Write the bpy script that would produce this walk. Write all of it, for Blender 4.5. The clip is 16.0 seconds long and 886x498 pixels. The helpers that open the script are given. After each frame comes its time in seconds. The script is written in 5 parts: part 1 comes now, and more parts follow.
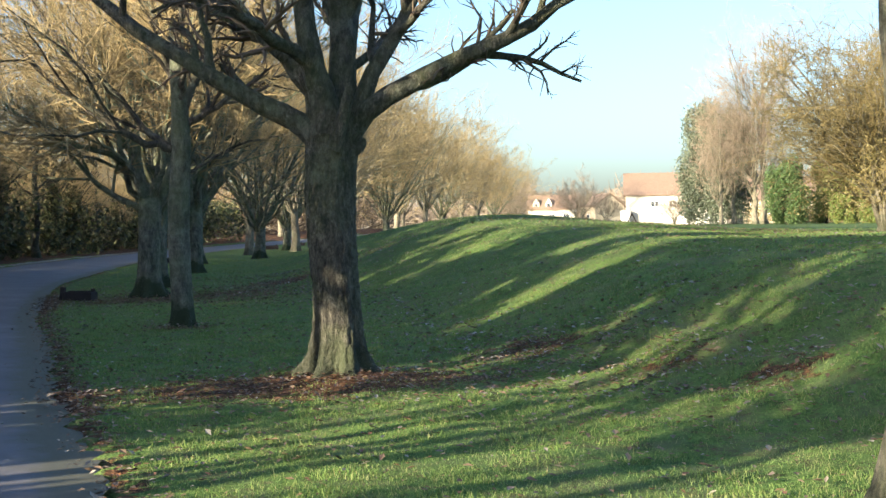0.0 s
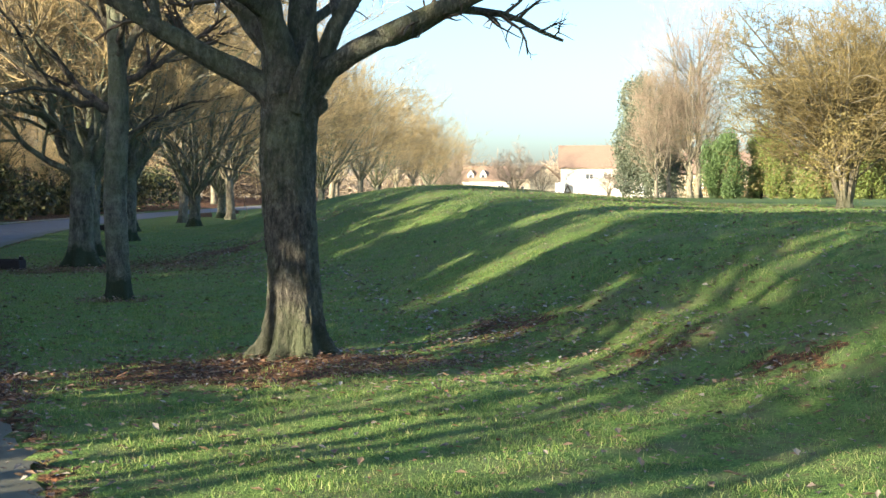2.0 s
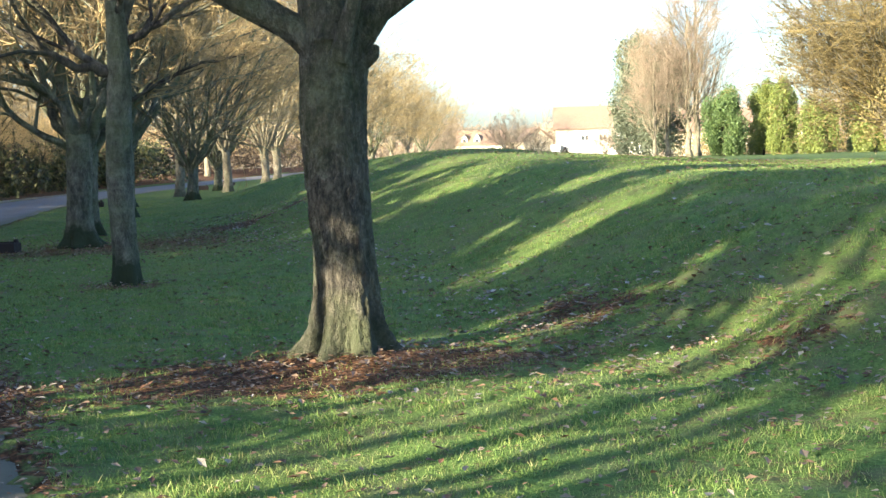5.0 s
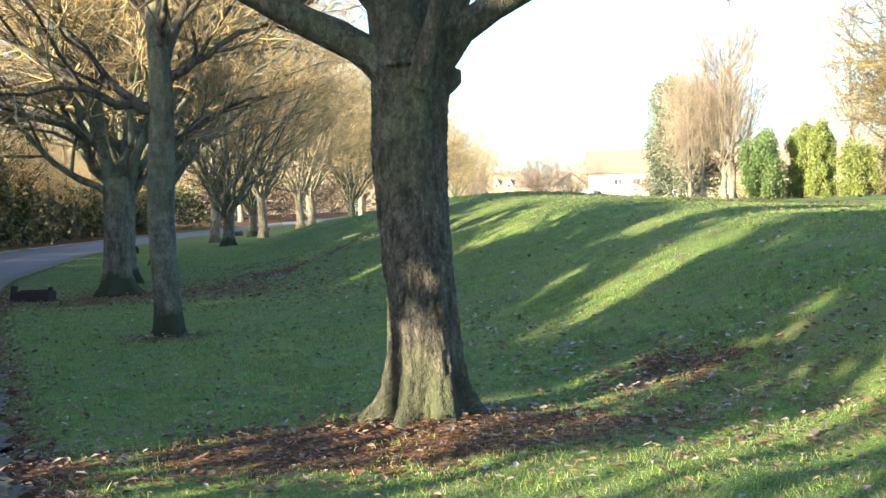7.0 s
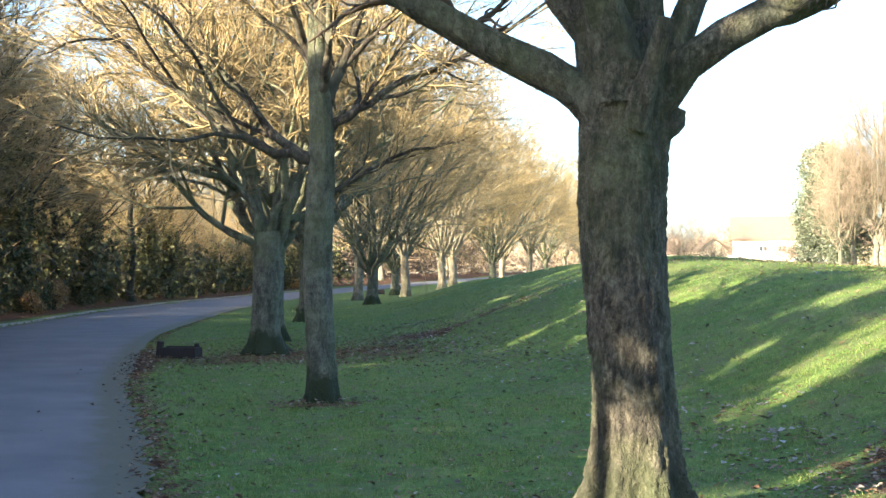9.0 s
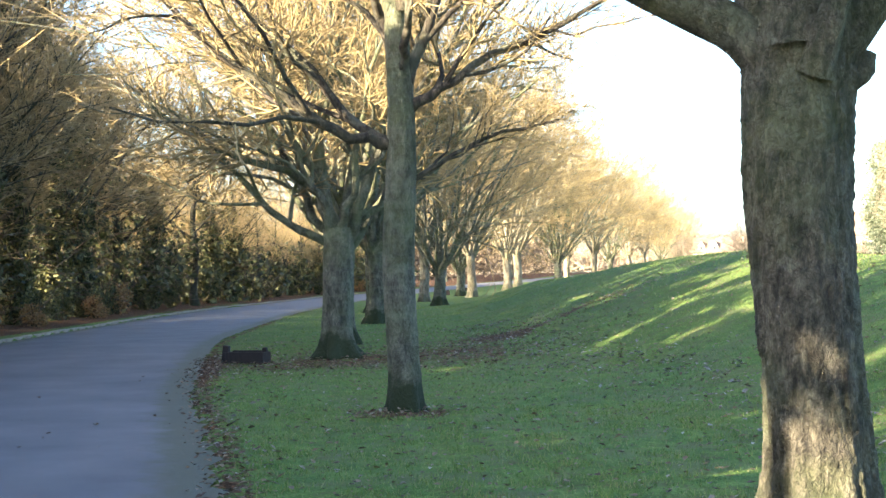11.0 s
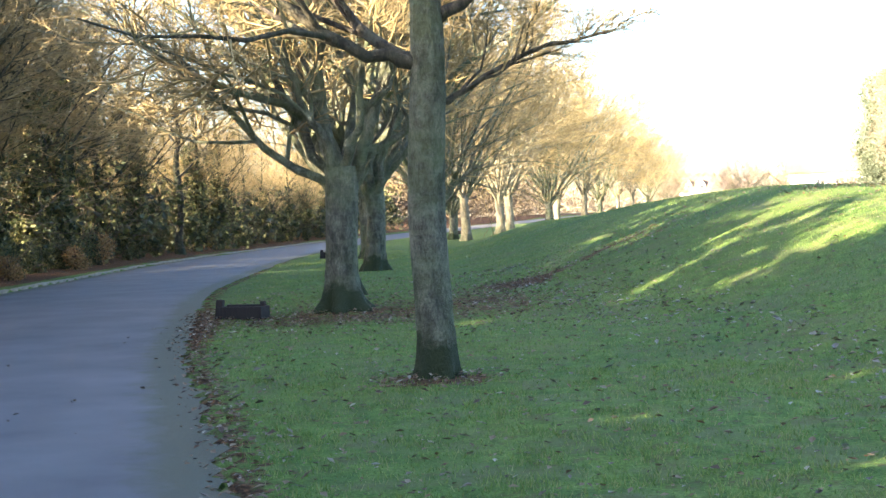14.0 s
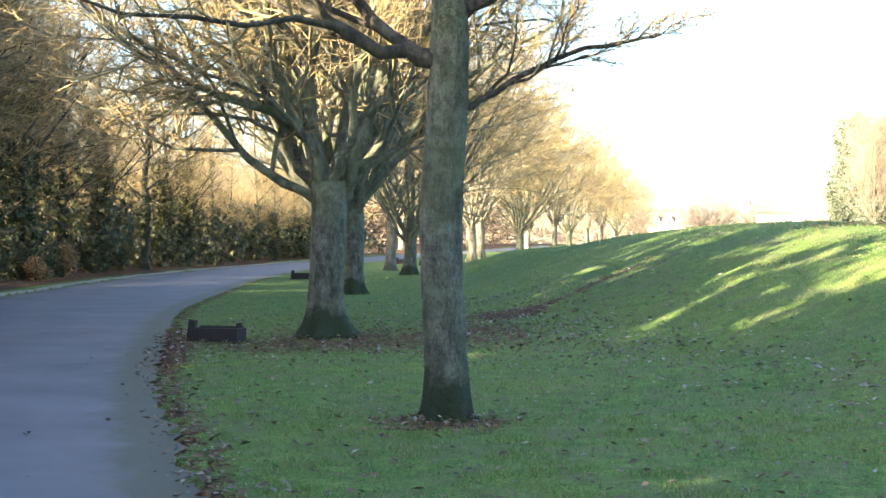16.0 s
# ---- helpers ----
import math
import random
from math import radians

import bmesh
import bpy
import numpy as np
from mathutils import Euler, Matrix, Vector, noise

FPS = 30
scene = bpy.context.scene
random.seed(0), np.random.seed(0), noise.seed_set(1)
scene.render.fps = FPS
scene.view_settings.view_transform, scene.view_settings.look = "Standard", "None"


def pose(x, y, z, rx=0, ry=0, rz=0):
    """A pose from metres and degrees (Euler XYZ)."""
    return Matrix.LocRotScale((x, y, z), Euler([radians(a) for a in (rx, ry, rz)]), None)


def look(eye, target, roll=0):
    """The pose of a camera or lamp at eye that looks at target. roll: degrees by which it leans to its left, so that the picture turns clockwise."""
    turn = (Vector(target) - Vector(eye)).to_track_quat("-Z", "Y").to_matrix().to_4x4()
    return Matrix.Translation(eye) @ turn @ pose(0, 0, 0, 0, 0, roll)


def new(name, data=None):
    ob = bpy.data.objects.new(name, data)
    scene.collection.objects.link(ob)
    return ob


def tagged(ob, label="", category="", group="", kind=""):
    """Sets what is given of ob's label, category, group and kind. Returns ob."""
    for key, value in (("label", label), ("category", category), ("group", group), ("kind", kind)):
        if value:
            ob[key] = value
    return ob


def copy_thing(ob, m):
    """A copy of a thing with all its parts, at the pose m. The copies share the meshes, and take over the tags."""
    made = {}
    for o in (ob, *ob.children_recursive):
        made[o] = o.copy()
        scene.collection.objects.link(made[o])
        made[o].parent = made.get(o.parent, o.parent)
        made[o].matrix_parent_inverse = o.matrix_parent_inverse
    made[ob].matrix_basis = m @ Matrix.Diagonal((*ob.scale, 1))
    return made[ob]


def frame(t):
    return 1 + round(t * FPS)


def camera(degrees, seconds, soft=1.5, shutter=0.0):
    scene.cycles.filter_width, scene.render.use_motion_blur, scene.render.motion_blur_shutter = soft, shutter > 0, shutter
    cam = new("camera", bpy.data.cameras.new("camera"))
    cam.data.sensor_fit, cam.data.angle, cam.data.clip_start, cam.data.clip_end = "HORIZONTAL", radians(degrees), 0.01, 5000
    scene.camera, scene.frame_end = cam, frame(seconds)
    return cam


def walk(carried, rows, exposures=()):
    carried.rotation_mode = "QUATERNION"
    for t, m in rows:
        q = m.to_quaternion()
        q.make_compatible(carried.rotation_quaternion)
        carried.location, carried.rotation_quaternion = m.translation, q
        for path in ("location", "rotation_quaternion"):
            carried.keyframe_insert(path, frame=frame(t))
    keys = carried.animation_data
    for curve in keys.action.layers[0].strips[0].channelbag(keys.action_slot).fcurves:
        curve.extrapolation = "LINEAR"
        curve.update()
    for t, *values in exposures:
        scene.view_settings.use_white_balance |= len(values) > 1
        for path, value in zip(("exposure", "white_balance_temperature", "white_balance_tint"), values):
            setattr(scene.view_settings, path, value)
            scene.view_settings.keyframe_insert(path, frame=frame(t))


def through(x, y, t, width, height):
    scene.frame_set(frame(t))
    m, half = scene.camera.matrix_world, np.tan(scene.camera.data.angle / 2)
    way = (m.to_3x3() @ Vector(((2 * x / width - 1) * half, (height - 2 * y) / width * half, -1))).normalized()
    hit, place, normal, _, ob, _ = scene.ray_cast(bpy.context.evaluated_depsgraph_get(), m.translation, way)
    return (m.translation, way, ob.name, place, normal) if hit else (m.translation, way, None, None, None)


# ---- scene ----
cam = camera(35.6, 16.0)
PATH = [
    (0, (1.94, -6.502, 1.512), (1.808, -4.507, 1.481), -0.8),
    (0.5, (1.854, -6.237, 1.526), (1.729, -4.241, 1.487), -0.5),
    (1, (1.672, -5.939, 1.528), (1.633, -3.941, 1.453), -0.4),
    (1.5, (1.586, -5.642, 1.514), (1.538, -3.644, 1.448), -0.8),
    (2, (1.517, -5.305, 1.518), (1.483, -3.307, 1.443), -0.0),
    (2.5, (1.333, -4.979, 1.536), (1.36, -2.981, 1.449), -0.2),
    (3, (1.266, -4.624, 1.521), (1.226, -2.625, 1.455), -1.0),
    (3.2, (1.234, -4.515, 1.537), (1.158, -2.518, 1.459), -0.8),
    (5.3, (0.736, -2.94, 1.492), (0.714, -0.944, 1.356), -1.7),
    (5.5, (0.712, -2.794, 1.477), (0.672, -0.8, 1.334), -1.6),
    (6, (0.656, -2.47, 1.491), (0.586, -0.474, 1.386), -0.4),
    (6.5, (0.47, -2.177, 1.498), (0.573, -0.182, 1.415), -1.0),
    (7, (0.344, -1.887, 1.476), (0.277, 0.111, 1.418), -1.9),
    (7.5, (0.232, -1.528, 1.477), (0.122, 0.468, 1.412), -0.6),
    (8, (0.056, -1.198, 1.495), (0.021, 0.801, 1.436), -0.5),
    (8.5, (-0.04, -0.796, 1.486), (-0.221, 1.196, 1.506), -1.1),
    (9, (-0.187, -0.504, 1.487), (-0.449, 1.478, 1.522), -0.5),
    (9.5, (-0.368, -0.165, 1.504), (-0.611, 1.82, 1.499), -1.9),
    (9.7, (-0.408, -0.036, 1.487), (-0.728, 1.938, 1.507), -2.4),
    (11.8, (-1.04, 1.646, 1.415), (-1.372, 3.618, 1.453), -0.6),
    (12, (-1.115, 1.806, 1.423), (-1.401, 3.785, 1.443), -1.4),
    (12.5, (-1.218, 2.211, 1.395), (-1.574, 4.179, 1.359), -2.9),
    (13, (-1.33, 2.462, 1.405), (-1.621, 4.438, 1.305), -1.7),
    (13.5, (-1.54, 2.802, 1.423), (-1.749, 4.788, 1.32), -1.9),
    (14, (-1.618, 3.143, 1.417), (-1.946, 5.116, 1.373), -2.2),
    (14.5, (-1.756, 3.495, 1.4), (-2.028, 5.475, 1.334), -0.1),
    (15, (-1.974, 3.871, 1.407), (-2.239, 5.853, 1.358), -0.0),
    (15.5, (-2.08, 4.225, 1.4), (-2.434, 6.193, 1.375), -1.0),
    (16, (-2.276, 4.574, 1.379), (-2.552, 6.555, 1.372), 0.1),
]
walk(cam, [(t, look(eye, target, roll)) for t, eye, target, roll in PATH],
     [(0.0, 2.03, 6150, 10), (3.2, 2.28, 6200, 10), (5.3, 2.56, 6250, 10), (8.0, 2.78, 6450, 12), (9.5, 2.95, 6400, 12), (12.0, 3.44, 6750, 12), (16.0, 3.38, 6600, 12)])

# ---- world, sun, exposure ----
SUN_FROM = Vector((-0.73, -0.68, 0.0)).normalized()
SUN_ELEV = radians(13.5)
world = bpy.data.worlds.new("world")
scene.world = world
world.use_nodes = True
wn = world.node_tree.nodes
sky = wn.new("ShaderNodeTexSky")
sky.sky_type = "NISHITA"
sky.sun_disc = False
sky.sun_elevation = SUN_ELEV
sky.sun_rotation = math.atan2(SUN_FROM.x, SUN_FROM.y)
sky.altitude, sky.air_density, sky.dust_density, sky.ozone_density = 0, 1.0, 2.2, 3.4
wn["Background"].inputs["Strength"].default_value = 0.108
world.node_tree.links.new(sky.outputs[0], wn["Background"].inputs[0])
sun_data = bpy.data.lights.new("sun", "SUN")
sun_data.energy, sun_data.angle, sun_data.color = 5.0, radians(0.6), (1.0, 0.86, 0.62)
sun = new("sun", sun_data)
sun.matrix_world = look((0, 0, 0), (-SUN_FROM.x * math.cos(SUN_ELEV), -SUN_FROM.y * math.cos(SUN_ELEV), -math.sin(SUN_ELEV)))


# ---- materials ----
def material(name):
    m = bpy.data.materials.new(name)
    m.use_nodes = True
    return m, m.node_tree.nodes, m.node_tree.links, m.node_tree.nodes["Principled BSDF"]


def tex_noise(n, l, scale, detail=4.0, coord="Object", stretch=(1, 1, 1), rough=0.55):
    tc, mp, t = n.new("ShaderNodeTexCoord"), n.new("ShaderNodeMapping"), n.new("ShaderNodeTexNoise")
    mp.inputs["Scale"].default_value = stretch
    t.inputs["Scale"].default_value, t.inputs["Detail"].default_value, t.inputs["Roughness"].default_value = scale, detail, rough
    l.new(tc.outputs[coord], mp.inputs[0])
    l.new(mp.outputs[0], t.inputs["Vector"])
    return t.outputs["Fac"]


def ramp(n, l, fac, stops):
    r = n.new("ShaderNodeValToRGB")
    while len(r.color_ramp.elements) < len(stops):
        r.color_ramp.elements.new(0.5)
    for e, (p, c) in zip(r.color_ramp.elements, stops):
        e.position, e.color = p, (*c, 1)
    l.new(fac, r.inputs[0])
    return r.outputs[0]


def mixed(n, l, fac, a, b, mode="MIX"):
    m = n.new("ShaderNodeMix")
    m.data_type, m.blend_type = "RGBA", mode
    for sock, v in ((m.inputs[0], fac), (m.inputs[6], a), (m.inputs[7], b)):
        if isinstance(v, (int, float)):
            sock.default_value = v
        elif isinstance(v, tuple):
            sock.default_value = (*v, 1)
        else:
            l.new(v, sock)
    return m.outputs[2]


def bumped(n, l, bsdf, height, strength=0.5, distance=0.02):
    b = n.new("ShaderNodeBump")
    b.inputs["Strength"].default_value, b.inputs["Distance"].default_value = strength, distance
    l.new(height, b.inputs["Height"])
    l.new(b.outputs[0], bsdf.inputs["Normal"])


def cracks(n, l, scale, stretch, wobble):
    """Dark lines between the uneven plates of old bark: 0 in a crack, 1 on a plate."""
    tc, mp, add, v = n.new("ShaderNodeTexCoord"), n.new("ShaderNodeMapping"), n.new("ShaderNodeVectorMath"), n.new("ShaderNodeTexVoronoi")
    warp = n.new("ShaderNodeTexNoise")
    warp.inputs["Scale"].default_value, warp.inputs["Detail"].default_value = 9.0, 5.0
    mp.inputs["Scale"].default_value = stretch
    l.new(tc.outputs["Object"], mp.inputs[0])
    l.new(tc.outputs["Object"], warp.inputs["Vector"])
    add.operation = "MULTIPLY_ADD"
    l.new(warp.outputs["Color"], add.inputs[0])
    add.inputs[1].default_value = (wobble, wobble, wobble)
    l.new(mp.outputs[0], add.inputs[2])
    v.feature = "DISTANCE_TO_EDGE"
    v.inputs["Scale"].default_value = scale
    l.new(add.outputs[0], v.inputs["Vector"])
    return ramp(n, l, v.outputs["Distance"], [(0.0, (0, 0, 0)), (0.16, (1, 1, 1))])


def bark(name, dark, mid, pale, moss=0.0, furrow=9.0, lichen=0.3, mossy_foot=0.5, plates=0.0, rings=0.0):
    """Furrowed bark with plates, lichen and a green mossy foot."""
    m, n, l, b = material(name)
    long_fac = tex_noise(n, l, furrow, 7, stretch=(1, 1, 0.36), rough=0.75)
    crumb = tex_noise(n, l, 46, 5, stretch=(1, 1, 0.55), rough=0.7)
    col = ramp(n, l, long_fac, [(0.38, dark), (0.5, mid), (0.64, pale)])
    col = mixed(n, l, 0.75, col, ramp(n, l, crumb, [(0.33, (0.28, 0.27, 0.26)), (0.62, (1, 1, 1))]), "MULTIPLY")
    patch = ramp(n, l, tex_noise(n, l, 2.3, 7, rough=0.7), [(0.53, (0, 0, 0)), (0.60, (1, 1, 1))])
    col = mixed(n, l, mixed(n, l, lichen, (0, 0, 0), patch), col, (0.27, 0.28, 0.21))
    if rings:
        band = ramp(n, l, tex_noise(n, l, 5.0, 5, stretch=(0.35, 0.35, 2.4), rough=0.65), [(0.50, (0, 0, 0)), (0.62, (1, 1, 1))])
        col = mixed(n, l, mixed(n, l, rings, (0, 0, 0), band), col, (0.34, 0.33, 0.22))
    plate = cracks(n, l, 21.0, (1, 1, 0.16), 0.22) if plates else None
    if plates:
        col = mixed(n, l, plates, col, mixed(n, l, 1.0, col, ramp(n, l, plate, [(0.0, (0.16, 0.15, 0.14)), (0.6, (1, 1, 1))]), "MULTIPLY"))
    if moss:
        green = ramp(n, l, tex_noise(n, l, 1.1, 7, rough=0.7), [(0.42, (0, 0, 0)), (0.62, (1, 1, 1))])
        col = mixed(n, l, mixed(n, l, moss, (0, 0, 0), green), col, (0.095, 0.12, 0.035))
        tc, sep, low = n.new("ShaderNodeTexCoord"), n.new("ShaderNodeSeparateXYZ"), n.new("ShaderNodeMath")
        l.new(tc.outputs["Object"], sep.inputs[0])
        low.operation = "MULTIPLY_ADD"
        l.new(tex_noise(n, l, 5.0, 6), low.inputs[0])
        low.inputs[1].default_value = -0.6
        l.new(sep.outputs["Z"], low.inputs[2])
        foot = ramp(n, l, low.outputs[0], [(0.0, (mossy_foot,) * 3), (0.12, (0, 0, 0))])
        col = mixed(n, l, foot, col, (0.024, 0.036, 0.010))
    l.new(col, b.inputs["Base Color"])
    b.inputs["Roughness"].default_value = 0.92
    h = n.new("ShaderNodeMath")
    h.operation = "MULTIPLY_ADD"
    l.new(crumb, h.inputs[0])
    h.inputs[1].default_value = 0.5
    l.new(long_fac, h.inputs[2])
    tall = h.outputs[0]
    if plates:
        h2 = n.new("ShaderNodeMath")
        h2.operation = "MULTIPLY_ADD"
        l.new(plate, h2.inputs[0])
        h2.inputs[1].default_value = 0.18
        l.new(tall, h2.inputs[2])
        tall = h2.outputs[0]
    bumped(n, l, b, tall, 1.0, 0.05)
    return m


def twiggy(name, a, c, roughness=0.8):
    m, n, l, b = material(name)
    g = n.new("ShaderNodeNewGeometry")
    l.new(ramp(n, l, g.outputs["Random Per Island"], [(0.0, a), (1.0, c)]), b.inputs["Base Color"])
    b.inputs["Roughness"].default_value = roughness
    return m


def leafy(name, colours, through=0.25, gloss=0.5):
    m, n, l, b = material(name)
    g = n.new("ShaderNodeNewGeometry")
    k = len(colours) - 1
    col = ramp(n, l, g.outputs["Random Per Island"], [(i / k, c) for i, c in enumerate(colours)])
    l.new(col, b.inputs["Base Color"])
    b.inputs["Roughness"].default_value, b.inputs["Specular IOR Level"].default_value = 0.55, gloss
    tr, mx = n.new("ShaderNodeBsdfTranslucent"), n.new("ShaderNodeMixShader")
    l.new(col, tr.inputs[0])
    mx.inputs[0].default_value = through
    l.new(b.outputs[0], mx.inputs[1])
    l.new(tr.outputs[0], mx.inputs[2])
    l.new(mx.outputs[0], n["Material Output"].inputs[0])
    return m


def plain(name, a, c, scale=3.0, roughness=0.8, bump=0.0, stretch=(1, 1, 1), metallic=0.0):
    m, n, l, b = material(name)
    f = tex_noise(n, l, scale, 5, stretch=stretch)
    l.new(ramp(n, l, f, [(0.3, a), (0.7, c)]), b.inputs["Base Color"])
    b.inputs["Roughness"].default_value, b.inputs["Metallic"].default_value = roughness, metallic
    if bump:
        bumped(n, l, b, f, bump, 0.02)
    return m


def ground_material():
    m, n, l, b = material("turf")
    fine, mid, broad = tex_noise(n, l, 38, 5), tex_noise(n, l, 5.0, 5), tex_noise(n, l, 0.45, 4)
    green = ramp(n, l, mid, [(0.3, (0.062, 0.116, 0.030)), (0.5, (0.104, 0.176, 0.042)), (0.7, (0.160, 0.232, 0.060))])
    green = mixed(n, l, mixed(n, l, 0.55, (0, 0, 0), ramp(n, l, broad, [(0.45, (0, 0, 0)), (0.65, (1, 1, 1))])), green, (0.150, 0.200, 0.048))
    green = mixed(n, l, 0.75, green, ramp(n, l, fine, [(0.36, (0.38, 0.38, 0.38)), (0.60, (1.1, 1.1, 1.1))]), "MULTIPLY")
    straw = ramp(n, l, tex_noise(n, l, 1.6, 7, rough=0.65), [(0.50, (0, 0, 0)), (0.66, (1, 1, 1))])
    green = mixed(n, l, mixed(n, l, 0.75, (0, 0, 0), straw), green, (0.160, 0.150, 0.072))
    brown = ramp(n, l, tex_noise(n, l, 5.5, 7, rough=0.7), [(0.53, (0, 0, 0)), (0.63, (1, 1, 1))])
    green = mixed(n, l, mixed(n, l, 0.7, (0, 0, 0), brown), green, (0.105, 0.082, 0.042))
    dull = ramp(n, l, tex_noise(n, l, 0.8, 6, rough=0.7), [(0.46, (0, 0, 0)), (0.62, (1, 1, 1))])
    green = mixed(n, l, mixed(n, l, 0.5, (0, 0, 0), dull), green, (0.085, 0.115, 0.048))
    soil = ramp(n, l, tex_noise(n, l, 22, 6), [(0.35, (0.028, 0.016, 0.010)), (0.52, (0.085, 0.047, 0.026)), (0.68, (0.23, 0.105, 0.052))])
    att = n.new("ShaderNodeAttribute")
    att.attribute_name = "litter"
    rough_edge = n.new("ShaderNodeMath")
    rough_edge.operation = "MULTIPLY_ADD"
    l.new(tex_noise(n, l, 7.0, 6), rough_edge.inputs[0])
    rough_edge.inputs[1].default_value = 1.4
    rough_edge.inputs[2].default_value = -0.70
    total = n.new("ShaderNodeMath")
    total.operation = "ADD"
    l.new(att.outputs["Fac"], total.inputs[0])
    l.new(rough_edge.outputs[0], total.inputs[1])
    mask = ramp(n, l, total.outputs[0], [(0.42, (0, 0, 0)), (0.58, (1, 1, 1))])
    l.new(mixed(n, l, mask, green, soil), b.inputs["Base Color"])
    b.inputs["Roughness"].default_value, b.inputs["Specular IOR Level"].default_value = 0.95, 0.1
    bumped(n, l, b, fine, 0.8, 0.03)
    return m


def asphalt_material():
    m, n, l, b = material("asphalt")
    grain, worn = tex_noise(n, l, 120, 3), tex_noise(n, l, 0.9, 5)
    col = ramp(n, l, worn, [(0.3, (0.105, 0.100, 0.108)), (0.7, (0.165, 0.155, 0.160))])
    col = mixed(n, l, 0.5, col, ramp(n, l, grain, [(0.3, (0.45, 0.45, 0.45)), (0.7, (1, 1, 1))]), "MULTIPLY")
    att, grow = n.new("ShaderNodeAttribute"), n.new("ShaderNodeMath")
    att.attribute_name = "margin"
    grow.operation = "MULTIPLY_ADD"
    l.new(tex_noise(n, l, 4.0, 6), grow.inputs[0])
    grow.inputs[1].default_value = 0.9
    l.new(att.outputs["Fac"], grow.inputs[2])
    moss = ramp(n, l, grow.outputs[0], [(0.62, (0, 0, 0)), (1.25, (0.85, 0.85, 0.85))])
    col = mixed(n, l, moss, col, mixed(n, l, tex_noise(n, l, 30, 5), (0.045, 0.042, 0.030), (0.105, 0.108, 0.055)))
    l.new(col, b.inputs["Base Color"])
    b.inputs["Roughness"].default_value = 0.78
    bumped(n, l, b, grain, 0.4, 0.01)
    return m


TURF, ASPHALT = ground_material(), asphalt_material()
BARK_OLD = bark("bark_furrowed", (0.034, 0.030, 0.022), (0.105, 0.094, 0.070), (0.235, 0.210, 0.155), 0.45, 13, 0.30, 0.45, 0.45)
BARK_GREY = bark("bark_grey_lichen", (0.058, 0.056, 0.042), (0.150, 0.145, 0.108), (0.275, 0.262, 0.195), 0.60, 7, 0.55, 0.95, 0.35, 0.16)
# darker brown limb bark with the limbs' shade put into the colour
BARK_LIMB_SHADED = bark("bark_limb_shaded", (0.028, 0.022, 0.017), (0.075, 0.058, 0.042), (0.15, 0.12, 0.085), 0.2, 9, 0.25)
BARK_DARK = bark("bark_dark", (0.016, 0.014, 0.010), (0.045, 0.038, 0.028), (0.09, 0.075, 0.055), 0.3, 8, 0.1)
# light bark; on far trunks it puts sun and haze into the colour
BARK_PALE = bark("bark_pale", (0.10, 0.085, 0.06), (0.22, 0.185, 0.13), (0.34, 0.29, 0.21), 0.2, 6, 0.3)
TWIG_TAN = twiggy("twig_tan", (0.16, 0.115, 0.050), (0.36, 0.27, 0.125))
TWIG_DARK = twiggy("twig_dark", (0.055, 0.040, 0.026), (0.14, 0.10, 0.06))
# paler, greyer twigs: distance haze put into the colour
TWIG_HAZE = twiggy("twig_haze", (0.20, 0.15, 0.105), (0.34, 0.265, 0.19))
TWIG_OLIVE = twiggy("twig_olive", (0.10, 0.080, 0.030), (0.26, 0.195, 0.075))
LEAF_IVY = leafy("leaf_ivy", [(0.016, 0.024, 0.010), (0.036, 0.050, 0.018), (0.080, 0.092, 0.032), (0.22, 0.20, 0.075)])
LEAF_BEECH = leafy("leaf_russet", [(0.16, 0.075, 0.030), (0.30, 0.165, 0.060), (0.34, 0.235, 0.10)])
LEAF_CONIFER = leafy("leaf_conifer", [(0.055, 0.095, 0.032), (0.085, 0.140, 0.042), (0.13, 0.190, 0.055)])
LEAF_WOOD = leafy("leaf_wood_olive", [(0.08, 0.078, 0.028), (0.18, 0.155, 0.052), (0.30, 0.235, 0.080), (0.38, 0.26, 0.105)], 0.5)
LEAF_GREY = leafy("leaf_rotting", [(0.07, 0.05, 0.038), (0.16, 0.13, 0.105), (0.22, 0.195, 0.17), (0.31, 0.29, 0.265)], 0.05)
# conifer greens washed out: far haze is part of the leaf colour
LEAF_HAZY = leafy("leaf_haze_conifer", [(0.085, 0.105, 0.068), (0.12, 0.145, 0.09), (0.165, 0.18, 0.115)])
LEAF_GOLD = leafy("leaf_golden_conifer", [(0.10, 0.140, 0.035), (0.155, 0.195, 0.045), (0.21, 0.235, 0.055)])
LEAF_OLIVE = leafy("leaf_olive", [(0.11, 0.09, 0.028), (0.19, 0.155, 0.05), (0.26, 0.21, 0.08)])
LEAF_FALLEN = leafy("leaf_fallen", [(0.050, 0.028, 0.017), (0.145, 0.072, 0.036), (0.23, 0.155, 0.092), (0.09, 0.058, 0.040), (0.33, 0.285, 0.225)], 0.1)
BLADE = leafy("grass_blade", [(0.080, 0.150, 0.036), (0.135, 0.218, 0.050), (0.21, 0.28, 0.075), (0.30, 0.28, 0.125)], 0.35, 0.25)


# ---- mesh helpers ----
rng = np.random.default_rng(7)


